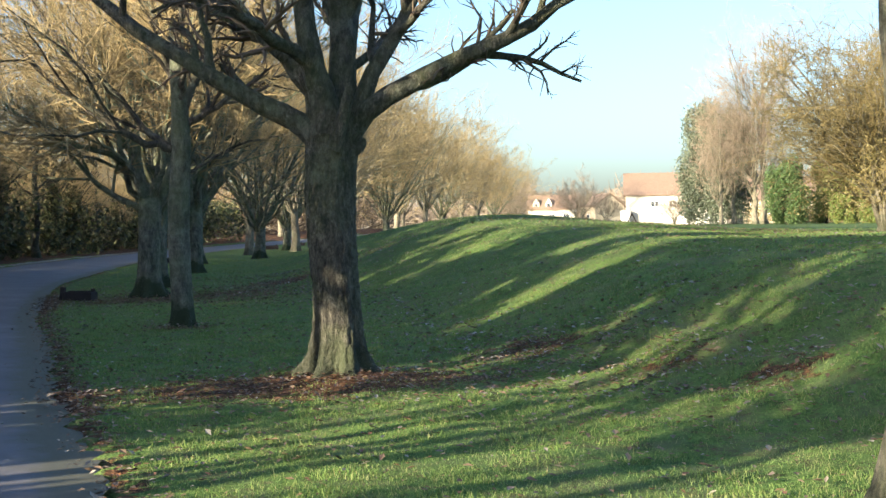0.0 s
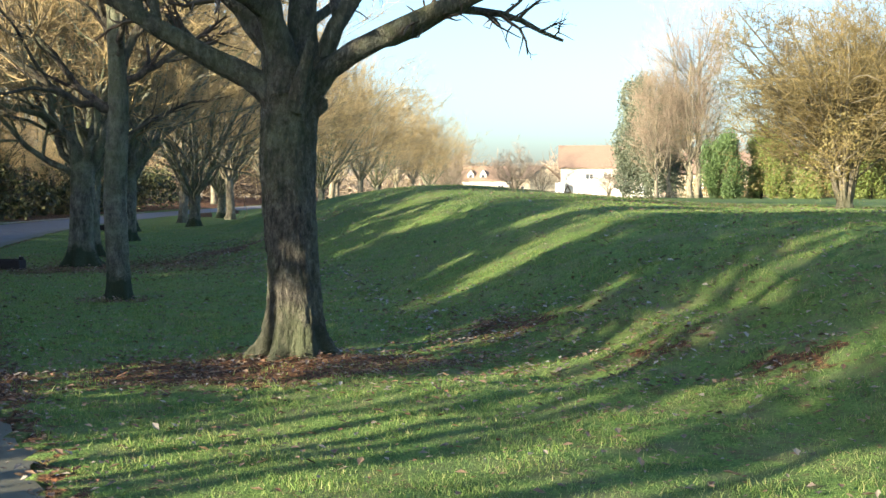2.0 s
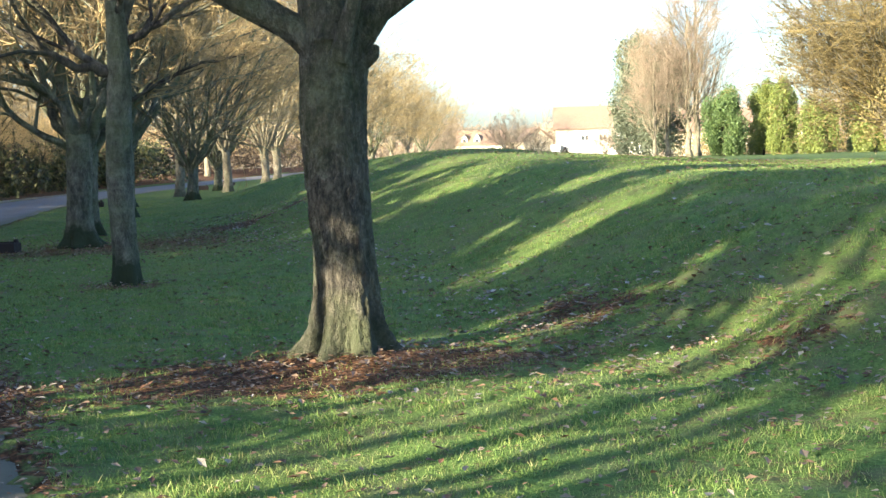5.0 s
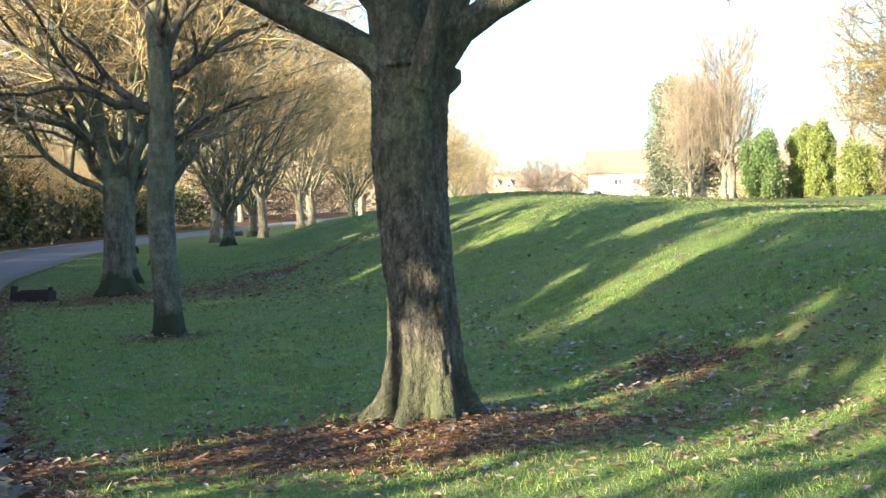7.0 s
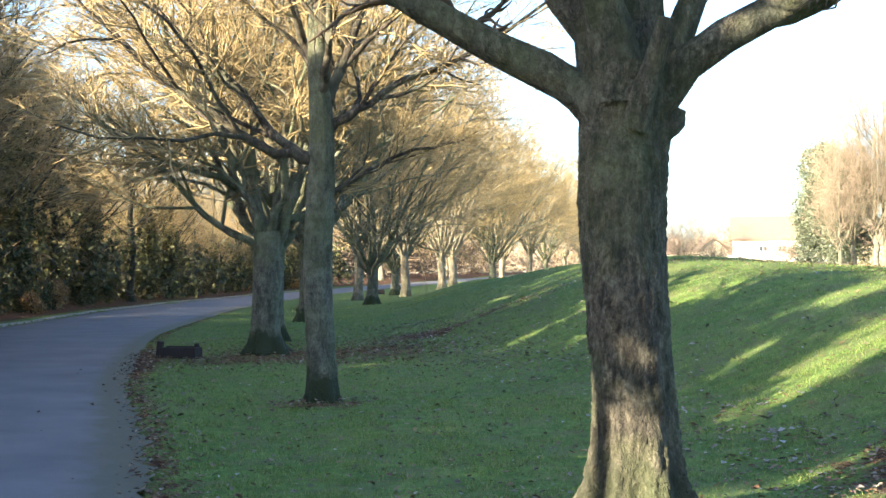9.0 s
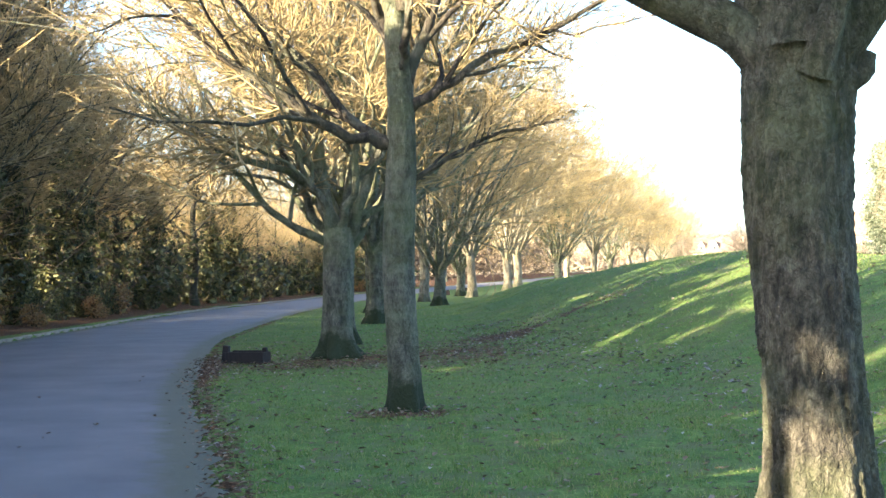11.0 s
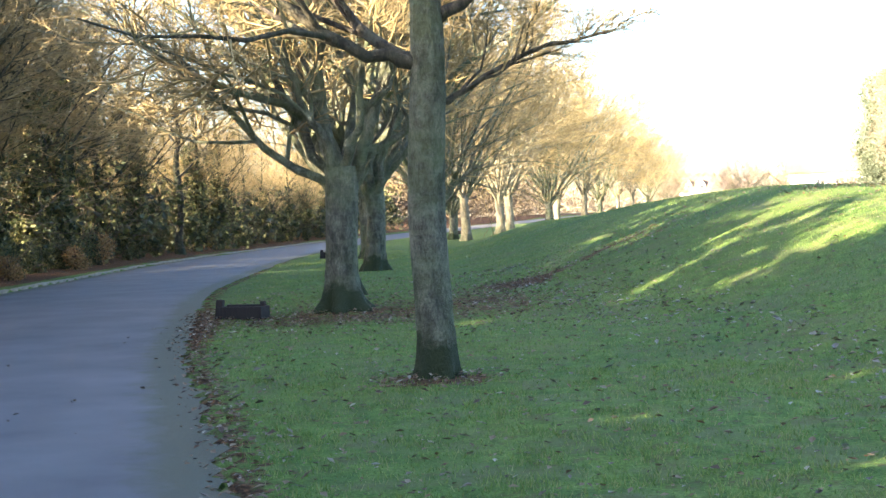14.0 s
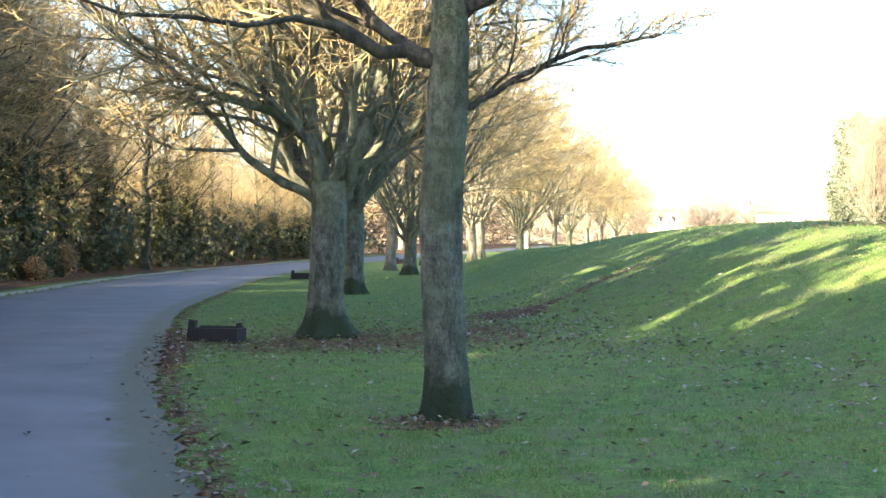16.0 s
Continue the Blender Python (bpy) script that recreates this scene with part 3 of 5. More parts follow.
# ---- the near trees along the road ----
T1_LIMBS = [
    ([(0.10, 0, 2.40), (0.28, -0.02, 2.70), (0.80, -0.05, 3.02), (1.62, -0.1, 3.36), (2.2, -0.1, 3.68), (2.7, -0.1, 3.96), (3.5, -0.1, 4.4)], 0.135, 0.035),
    ([(-0.06, 0, 2.30), (-0.34, -0.05, 2.60), (-0.86, -0.05, 2.90), (-1.48, -0.05, 3.26), (-2.44, -0.05, 3.94), (-3.6, 0, 4.9)], 0.145, 0.045),
    ([(-0.10, 0.05, 2.5), (-0.24, 0.15, 3.05), (-0.56, 0.2, 3.45), (-1.10, 0.3, 3.95), (-1.9, 0.4, 5.0), (-2.4, 0.5, 6.3)], 0.150, 0.05),
    ([(-0.05, -0.1, 2.5), (-0.16, -0.15, 3.1), (-0.26, -0.2, 3.8), (-0.4, -0.2, 5.2), (-0.6, -0.1, 7.8)], 0.17, 0.05),
    ([(0.03, 0.08, 2.5), (0.08, 0.1, 3.2), (0.06, 0.15, 4.0), (0.3, 0.4, 5.6), (0.5, 0.8, 8.2)], 0.18, 0.05),
    ([(0.12, 0.05, 2.5), (0.36, 0.1, 3.1), (0.68, 0.2, 3.65), (1.1, 0.3, 4.5), (1.6, 0.6, 6.0)], 0.105, 0.04),
    ([(0.05, 0.15, 2.5), (0.1, 0.6, 3.3), (0.1, 1.5, 4.4), (0.2, 2.6, 6.0)], 0.12, 0.04),
]
T1_STUBS = [([(0.02, -0.20, 2.35), (0.13, -0.28, 2.66), (0.22, -0.30, 2.98)], 0.085, 0.05), ([(0.17, 0, 2.34), (0.27, -0.02, 2.40), (0.31, -0.02, 2.47)], 0.10, 0.035)]
near_tree = make_tree("big bare tree with furrowed brown bark and flaring mossy roots", T1_LIMBS, dict(height=2.75, r0=0.243, r1=0.262, flare=1.62, flare_h=0.26, sides=144, k=130, ridge=0.03, roots=7, plates=0.075),
                      BARK_OLD, TWIG_DARK, 11, "near", stubs=T1_STUBS, gnarl=0.20, group="avenue trees")
place(near_tree, -0.155, 8.0, z=0.0)

T2_LIMBS = [
    ([(-0.04, 0, 2.86), (-0.30, -0.05, 2.93), (-0.60, -0.1, 3.00), (-1.10, -0.15, 3.30), (-2.14, -0.2, 4.06), (-2.65, -0.2, 4.66), (-3.6, -0.3, 6.0)], 0.072, 0.022),
    ([(-0.04, 0.04, 2.90), (-0.35, 0.06, 3.02), (-0.70, 0.1, 3.30), (-1.18, 0.15, 3.88), (-2.05, 0.2, 4.72), (-3.0, 0.3, 6.2)], 0.066, 0.02),
    ([(0.05, 0, 3.20), (0.24, 0.02, 3.34), (0.50, 0.05, 3.50), (0.90, 0.1, 3.76), (1.7, 0.1, 4.05), (2.7, 0.2, 4.7)], 0.070, 0.018),
    ([(0.05, 0.0, 4.3), (0.02, 0, 5.2), (-0.06, 0.05, 7.0), (0.0, 0.1, 9.6)], 0.115, 0.03),
    ([(0.06, 0, 3.45), (0.22, 0, 3.85), (0.42, 0.1, 4.5), (0.9, 0.3, 6.2), (1.2, 0.4, 8.2)], 0.075, 0.022),
    ([(-0.04, 0, 3.5), (-0.2, 0.15, 4.2), (-0.55, 0.3, 5.4), (-0.9, 0.4, 7.8)], 0.075, 0.022),
    ([(0, 0.05, 3.4), (0.1, 0.9, 4.2), (0.3, 2.0, 5.6)], 0.06, 0.02),
    ([(0.02, -0.05, 3.6), (0.3, -0.8, 4.4), (0.4, -1.9, 5.8)], 0.055, 0.02),
    ([(0.06, 0.02, 2.45), (0.35, 0.1, 2.60), (0.95, 0.2, 2.92), (1.7, 0.3, 3.10)], 0.035, 0.012),
]
slim_tree = make_tree("slim bare tree with grey-green lichened bark and mossy foot", T2_LIMBS, dict(height=4.9, r0=0.19, r1=0.125, flare=1.12, flare_h=0.15, sides=40, k=50, ridge=0.04, roots=5, lean=(0.04, 0)),
                      BARK_GREY, TWIG_TAN, 12, rmin=0.0036, group="avenue trees", gnarl=0.20, limb_mat=BARK_LIMB_SHADED)
place(slim_tree, -3.78, 15.58, z=-0.02)


def avenue_tree(seed, label, height=10.5, r=0.26, fork=2.2, spread=4.2, bark_mat=BARK_GREY, twig_mat=TWIG_TAN, levels="fine", n=14, rmin=0.006):
    g = np.random.default_rng(seed)
    limbs = vase(g, n, fork, height, spread, r * 0.36, 0.02)
    limbs.append(([(0, 0, fork - 0.3), (0.05, 0, fork + 2), (-0.1, 0.1, height * 0.95)], r * 0.6, 0.03))
    return make_tree(label, limbs, dict(height=fork + 0.4, r0=r, r1=r * 0.95, flare=1.55, flare_h=0.3, sides=32, k=26, ridge=0.05), bark_mat, twig_mat, seed + 100, levels, rmin=rmin, group="avenue trees", gnarl=0.19, up=0.03, wiggle=0.07)


T3_LIMBS = [
    ([(-0.02, 0, 1.85), (-0.12, 0, 2.35), (-0.26, 0, 3.05), (-0.32, 0.05, 4.2), (-0.42, 0.1, 5.6), (-0.5, 0.2, 10.4)], 0.165, 0.03),
    ([(0.05, 0, 1.80), (0.26, 0, 2.20), (0.52, 0.05, 2.95), (0.78, 0.1, 3.70), (1.1, 0.2, 5.2), (1.5, 0.3, 8.6)], 0.125, 0.03),
    ([(-0.08, -0.05, 1.85), (-0.50, -0.1, 2.08), (-1.0, -0.2, 2.38), (-1.36, -0.25, 2.82), (-1.75, -0.3, 3.35), (-2.6, -0.4, 4.1), (-3.8, -0.5, 4.7)], 0.080, 0.02),
    ([(-0.08, 0.05, 1.95), (-0.40, 0.1, 2.42), (-0.86, 0.15, 3.36), (-1.28, 0.2, 4.15), (-1.9, 0.3, 5.5), (-2.6, 0.4, 7.6)], 0.085, 0.022),
    ([(-0.05, -0.1, 2.1), (-0.25, -0.4, 2.8), (-0.7, -0.9, 4.0), (-1.5, -1.7, 6.0)], 0.075, 0.02),
    ([(0.08, 0.05, 2.0), (0.6, 0.2, 2.45), (1.3, 0.4, 3.1), (2.3, 0.5, 3.9), (3.4, 0.6, 4.6)], 0.070, 0.02),
    ([(0.06, -0.08, 2.1), (0.4, -0.5, 2.9), (0.9, -1.1, 4.2), (1.6, -1.8, 6.2)], 0.075, 0.02),
    ([(0.0, 0.1, 2.1), (0.1, 0.7, 3.0), (0.2, 1.5, 4.6), (0.4, 2.4, 7.4)], 0.085, 0.02),
    ([(-0.28, 0, 3.4), (-0.9, 0.1, 4.5), (-2.0, 0.1, 5.6), (-3.3, 0.2, 6.8)], 0.060, 0.02),
    ([(-0.3, 0, 4.2), (0.3, 0.1, 5.3), (1.0, 0.2, 7.0), (1.4, 0.3, 9.2)], 0.060, 0.02),
    ([(0.55, 0, 3.1), (1.2, 0, 4.0), (2.1, 0.1, 5.4), (2.8, 0.2, 7.2)], 0.060, 0.02),
]
forked = make_tree("stout bare tree with lichened trunk, tall leader and arching limbs", T3_LIMBS, dict(height=2.15, r0=0.25, r1=0.235, flare=1.72, flare_h=0.24, sides=48, k=40, ridge=0.04, roots=6, plates=0.04),
                   BARK_GREY, TWIG_TAN, 121, rmin=0.0046, group="avenue trees", gnarl=0.23, up=0.03, wiggle=0.04)
place(forked, -6.56, 23.55, 0, z=0.10)
tree_a = avenue_tree(22, "bare avenue tree with grey trunk and tan twigs", 12, 0.25, 2.2, 5.4, levels="far", rmin=0.009)
place(tree_a, -9.3, 38.5, 20)
tree_b = avenue_tree(23, "bare avenue tree with trunk coloured pale as if sunlit and tan twigs", 12, 0.24, 2.6, 5.4, BARK_PALE, levels="far", rmin=0.010)
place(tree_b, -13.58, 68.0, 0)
tree_c = avenue_tree(24, "spreading bare avenue tree low forked with tan twigs", 11.5, 0.26, 1.6, 5.6, BARK_GREY, levels="far", rmin=0.011)
place(tree_c, -14.4, 84.0, 0)


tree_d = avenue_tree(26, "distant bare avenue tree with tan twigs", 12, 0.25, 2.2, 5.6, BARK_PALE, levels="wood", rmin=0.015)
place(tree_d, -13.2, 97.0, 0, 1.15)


def again(ob, x, y, turn, scale=1.0, label=""):
    c = copy_thing(ob, pose(x, y, ground_at(x, y), 0, 0, turn) @ Matrix.Scale(scale, 4))
    if label:
        c["label"] = label
    return c


again(tree_a, -7.55, 27.8, 140, 0.95)
again(tree_a, -12.0, 50.0, 200, 1.0)
again(tree_c, -11.2, 59.0, 20, 0.95)
again(tree_b, -12.6, 77.0, 250, 1.0)
k = 0
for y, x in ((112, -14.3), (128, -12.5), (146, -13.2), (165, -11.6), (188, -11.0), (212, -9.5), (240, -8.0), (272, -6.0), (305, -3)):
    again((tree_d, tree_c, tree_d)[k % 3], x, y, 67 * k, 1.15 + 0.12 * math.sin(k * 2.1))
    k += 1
for y, x in ((150, -27), (185, -24), (225, -20), (110, -30)):
    again(tree_d, x, y, 47 * k, 1.05)
    k += 1

# dark trunk beside the road at the start
side_tree = avenue_tree(25, "dark bare tree trunk beside the road", 11, 0.24, 4.2, 4.0, BARK_OLD, TWIG_DARK, "far", rmin=0.006)
place(side_tree, 3.88, 0.33, 0)

# ---- the wood on the far side of the road ----
def wood_tree(seed, height, r, label, twig_mat, bark_mat=BARK_DARK, ivy=0, levels="wood"):
    g = np.random.default_rng(seed)
    limbs = []
    for i in range(12):
        a, z = g.uniform(0, 2 * math.pi), g.uniform(0.25, 0.75) * height
        s, h = g.uniform(1.6, 3.4), g.uniform(1.5, 3.8)
        limbs.append(([(0, 0, z), (0.4 * s * math.cos(a), 0.4 * s * math.sin(a), z + 0.35 * h), (s * math.cos(a), s * math.sin(a), z + h)], r * 0.33, 0.02))
    limbs.append(([(0, 0, height * 0.6), (0.1, 0.1, height * 0.8), (0, 0.2, height)], r * 0.4, 0.02))
    top = make_tree(label, limbs, dict(height=height * 0.72, r0=r, r1=r * 0.45, flare=1.35, flare_h=0.25, sides=14, k=14, ridge=0.05, wander=0.09), bark_mat, twig_mat, seed, levels, rmin=0.010, group="woodland trees")
    if ivy:
        zs = np.linspace(0.3, height * 0.47, 11)
        v, t = leaf_cloud(g, [(g.normal() * 0.12, g.normal() * 0.12, z) for z in zs], [0.68 * g.uniform(0.5, 1.3) for z in zs], ivy, 0.095, 1.1)
        v[:, 2] = np.maximum(v[:, 2], 0.01)
        part_mesh("ivy", mesh_from("ivy", v, tris=t, mats=[LEAF_IVY], smooth=False), top, "dark glossy ivy climbing the trunk")
    return top


def shrub(seed, label, w, h, leaf_mat, stems, leaves, size, name="shrub", group="woodland shrubs", flat=1.15):
    g = np.random.default_rng(seed)
    top = new(name)
    pts, rads = [], []
    for i in range(stems):
        a, s = g.uniform(0, 2 * math.pi), g.uniform(0.2, 0.8) * w
        pts.append(spline([(0.1 * math.cos(a), 0.1 * math.sin(a), -0.1), (0.45 * s * math.cos(a), 0.45 * s * math.sin(a), 0.45 * h), (s * math.cos(a), s * math.sin(a), h * g.uniform(0.6, 0.95))], 7))
        rads.append(np.linspace(0.035, 0.01, 7))
    part_mesh("stem", tubes_mesh("stem", [(np.array(pts), np.array(rads), 5)], [BARK_DARK]), top)
    cs, rs = [], []
    for i in range(14):
        a, s = g.uniform(0, 2 * math.pi), w * g.uniform(0, 0.75)
        cs.append((s * math.cos(a), s * math.sin(a), h * g.uniform(0.12, 0.85)))
        rs.append(w * g.uniform(0.28, 0.5))
    v, t = leaf_cloud(g, cs, rs, leaves, size, flat)
    v[:, 2] = np.maximum(v[:, 2], 0.01)
    part_mesh("foliage", mesh_from("foliage", v, tris=t, mats=[leaf_mat], smooth=False), top)
    return tagged(top, label, "shrub", group)


wood_kinds = [wood_tree(31, 12.5, 0.17, "tall bare woodland tree with dark trunk clad in ivy", TWIG_TAN, ivy=3800),
              wood_tree(32, 11.0, 0.14, "bare woodland tree with tan sunlit twigs", TWIG_TAN),
              wood_tree(33, 13.5, 0.20, "tall dark woodland tree with olive twigs", TWIG_OLIVE)]
# bare trees for the out-of-view stretch, there only to cast shadows
shade_trees = [wood_tree(34, 11.0, 0.17, "slender bare woodland tree added out of view to cast shadows", TWIG_TAN, levels="thin"), wood_tree(35, 12.5, 0.13, "tall thin bare woodland tree added out of view to cast shadows", TWIG_TAN, levels="thin")]
shrub_kinds = [shrub(41, "dense dark evergreen woodland shrub", 1.7, 3.0, LEAF_IVY, 9, 2300, 0.095),
               shrub(42, "russet-leaved low woodland shrub", 1.1, 1.5, LEAF_BEECH, 12, 1500, 0.055),
               shrub(43, "tall ivy-covered dark shrub at the wood's edge", 1.5, 4.6, LEAF_IVY, 8, 2600, 0.10)]
# shrubs for the out-of-view stretch, added only to block the sun
shade_hedges = [shrub(44, "dense evergreen shrub added unseen beside the road to cast shade", 1.7, 3.0, LEAF_IVY, 7, 1100, 0.15), shrub(45, "tall evergreen shrub added unseen beside the road to cast shade", 1.5, 4.6, LEAF_IVY, 7, 1300, 0.15)]
gw = np.random.default_rng(5)


def left_of_road(d, away):
    x, y = np.interp(d, dist, RL[:, 0]), np.interp(d, dist, RL[:, 1])
    nx, ny = np.interp(d, dist, RN[:, 0]), np.interp(d, dist, RN[:, 1])
    return float(x + nx * away), float(y + ny * away)


def wood_floor(x, y):
    off = -float(road_offset(x, y)) - ROAD_WIDTH
    return float(base_z(x, y)) + 0.04 + 0.25 * float(smooth01(off / 5))


def stand(ob, d, away, turn, scale, used, gap=0.45):
    x, y = left_of_road(d, away)
    if abs((x + 0.35) * SUN_FROM.y - (y - 7.75) * SUN_FROM.x) < gap and y < 6:
        return None
    m = pose(x, y, wood_floor(x, y), 0, 0, turn) @ Matrix.Scale(scale, 4)
    if id(ob) in used:
        return copy_thing(ob, m)
    used.add(id(ob))
    ob.matrix_basis = m
    return ob


def holly_tree(seed, label, bare, height, w, leaves):
    """An evergreen with a clear stem under a dense uneven crown."""
    g = np.random.default_rng(seed)
    top = new("holly_tree")
    pts, rad, lump = make_trunk(g, height * 0.85, 0.12, 0.04, flare=1.3, flare_h=0.2, sides=12, k=12)
    v, q = tube_arrays(pts, rad, 12, 0, lump)
    part_mesh("trunk", mesh_from("trunk", v, q, mats=[BARK_DARK]), top)
    cs, rs = [], []
    for i in range(22):
        a, f = g.uniform(0, 2 * math.pi), g.uniform(0.05, 0.95)
        s = w * 0.5 * g.uniform(0.1, 0.75) * (1.1 - 0.6 * f)
        cs.append((s * math.cos(a), s * math.sin(a), bare + (height - bare) * f))
        rs.append(w * g.uniform(0.16, 0.28))
    v, t = leaf_cloud(g, cs, rs, leaves, 0.12)
    part_mesh("crown", mesh_from("crown", v, tris=t, mats=[LEAF_IVY], smooth=False), top)
    return tagged(top, label, "tree", "woodland trees")


def across_sun(x, y):
    """Metres across the sun's direction: one shadow falls along one such value."""
    return x * SUN_FROM.y - y * SUN_FROM.x


def edge_at(u, away):
    """How far along the road a spot beside it shares the shadow line u."""
    ds = np.arange(50.0, 90.0, 0.05)
    us = [across_sun(*left_of_road(q, away)) for q in ds]
    return float(np.interp(u, us, ds))


# hollies[1] stands only out of view, to shape the shade; hollies[0] also in sight
hollies = [holly_tree(51, "dark evergreen holly with a clear stem, some copies unseen shade casters", 2.7, 6.2, 2.6, 2200), holly_tree(52, "slender dark evergreen holly added unseen in the wood to cast shade", 3.0, 6.8, 2.0, 1900)]
used = set()
HOLLY_GAP, HEDGE_GAP = 1.15, 0.9  # a clear gap in the unseen planting that lets the sun through to the big tree
# unseen holly added to shade the big tree above its sunlit patch
hollies[1].matrix_basis = pose(-7.3, 1.3, wood_floor(-7.3, 1.3))
used.add(id(hollies[1]))
# more unseen hollies that shade the dip and the bank
d = 58.5
while d < 73:
    stand(hollies[int(gw.integers(2))], d, 1.6 + gw.uniform(0, 2.0), gw.uniform(0, 360), gw.uniform(1.0, 1.12), used, HOLLY_GAP)
    d += gw.uniform(2.6, 3.8)
# unseen trees that throw shadow streaks over the foreground
d = 40.0
while d < 66:
    stand(shade_trees[int(gw.integers(2))], d + gw.uniform(-0.5, 0.5), 1.6 + gw.uniform(0, 6.0), gw.uniform(0, 360), gw.uniform(0.8, 1.1), used)
    d += gw.uniform(0.9, 1.9)
# lower unseen trees: shade near the ground, sun left on the crowns
while d < 92:
    for row in range(2):
        stand(shade_trees[int(gw.integers(2))], d + gw.uniform(-1.2, 1.2), 1.6 + row * 3.0 + gw.uniform(-0.3, 1.0), gw.uniform(0, 360), gw.uniform(0.45, 0.65), used)
    d += gw.uniform(2.6, 4.2)
while d < 180:
    for row in range(2 if d < 130 else 1):
        scale = gw.uniform(0.85, 1.2) if d < 114 else gw.uniform(0.68, 0.9) if d < 142 else gw.uniform(0.5, 0.65)
        odds = (0.2, 0.45, 0.35) if row else (0.75, 0.15, 0.1)
        stand(wood_kinds[int(gw.choice(3, p=odds))], d + gw.uniform(-1.2, 1.2), 1.7 + row * 3.0 + gw.uniform(-0.3, 1.0), gw.uniform(0, 360), scale, used)
    d += gw.uniform(2.4, 3.8) if d < 120 else 4.5
# unseen hedge that shades the lawn and the lower bank
for d in np.arange(66.0, 94, 1.3):
    tall = gw.random() < 0.5
    lower = 1.0 if d < 71.5 else 1.35 if d < 77 else gw.uniform(0.85, 1.55)
    open_to_sun = 2.2 if 6.2 < across_sun(*left_of_road(d, 2.3)) < 8.1 else HEDGE_GAP
    stand(shade_hedges[tall], d, 2.3 + gw.uniform(-0.4, 0.6), gw.uniform(0, 360), lower * (gw.uniform(0.75, 1.1) if tall else gw.uniform(0.95, 1.4)), used, open_to_sun)
    if d < 75 and gw.random() < 0.35:
        stand(shade_hedges[tall], d, 4.6 + gw.uniform(-0.4, 0.6), gw.uniform(0, 360), gw.uniform(0.8, 1.1) if tall else gw.uniform(1.0, 1.3), used, HEDGE_GAP)
# low unseen shrubs that shade the road under the sunlit trunk
for d in (64.6, 65.8, 69.4):
    stand(shade_hedges[0], d, 1.5, gw.uniform(0, 360), gw.uniform(0.6, 0.7), used, 0.0)
# added unseen evergreens shade most of the bank; gaps let long sun streaks through
for u, away, size in ((6.4, 3.4, 1.28), (7.05, 4.6, 0.70), (8.0, 3.8, 0.62), (7.35, 3.0, 0.80), (9.35, 3.2, 0.42), (11.75, 2.4, 0.80), (12.7, 3.4, 0.95), (13.8, 2.6, 1.0), (14.9, 3.6, 0.85), (15.6, 2.6, 0.7), (18.9, 3.0, 0.75)):
    stand(hollies[1], edge_at(u, away), away, 40 * u, size, used, 0.0)
for u, away, size in ((9.1, 1.9, 0.80), (10.3, 1.9, 0.88), (11.3, 1.8, 0.9), (12.3, 1.9, 0.9), (13.8, 1.6, 0.75), (15.0, 1.8, 0.75), (16.2, 1.7, 0.75), (17.4, 1.8, 0.70)):
    stand(shade_hedges[0], edge_at(u, away), away, 70 * u, size, used, 0.0)
# unseen shrubs that put the foreground in broken shade
for u, away, size in ((-0.3, 2.6, 0.60), (0.65, 2.8, 0.62), (2.0, 2.5, 0.52), (3.75, 2.6, 0.62), (4.4, 2.9, 0.62)):
    stand(shade_hedges[1], edge_at(u, away), away, 55 * u, size, used, 0.0)
# unseen shrubs that stop a stray sun streak on the lawn
for d in (71.9, 72.9, 73.9):
    stand(shade_hedges[0], d, 3.3, gw.uniform(0, 360), gw.uniform(0.9, 1.1), used, 0.0)
d = 94.0
while d < 180:
    for row in range(2):
        kind = shrub_kinds[int(gw.choice(3, p=(0.4, 0.0, 0.6)))] if row else shrub_kinds[int(gw.choice(3, p=(0.5, 0.2, 0.3)))]
        stand(kind, d + gw.uniform(-0.8, 0.8), 1.9 + row * 2.2 + gw.uniform(-0.4, 0.7), gw.uniform(0, 360), gw.uniform(0.4, 1.0) if row == 0 else gw.uniform(0.9, 1.6), used)
    d += gw.uniform(2.0, 3.4)
for q, away, size in ((91.0, 1.1, 0.42), (93.5, 1.3, 0.5), (97.5, 1.2, 0.62), (99.0, 1.0, 0.45), (104.0, 1.2, 0.6), (112.0, 1.2, 0.7)):
    stand(shrub_kinds[1], q, away, 90 * q, size, used)
for q, away, size in ((89.5, 1.9, 0.62), (92.0, 2.5, 0.8), (94.3, 2.2, 0.85), (95.6, 1.7, 0.72), (97.2, 2.6, 0.9), (99.6, 1.9, 0.8), (102.0, 2.4, 0.9), (104.8, 2.0, 0.75)):
    stand(wood_kinds[0], q, away, 33 * q, size, used)
for q, away, size in ((91.5, 2.4, 1.0), (94.6, 2.0, 1.05), (97.8, 3.4, 1.0)):
    stand(hollies[0], q, away, 29 * q, size, used)
for q, away, size in ((106.0, 1.6, 0.70), (109.0, 1.8, 0.78), (112.5, 1.7, 0.70), (116.0, 1.8, 0.75)):
    stand(shrub_kinds[0], q, away, 51 * q, size, used)


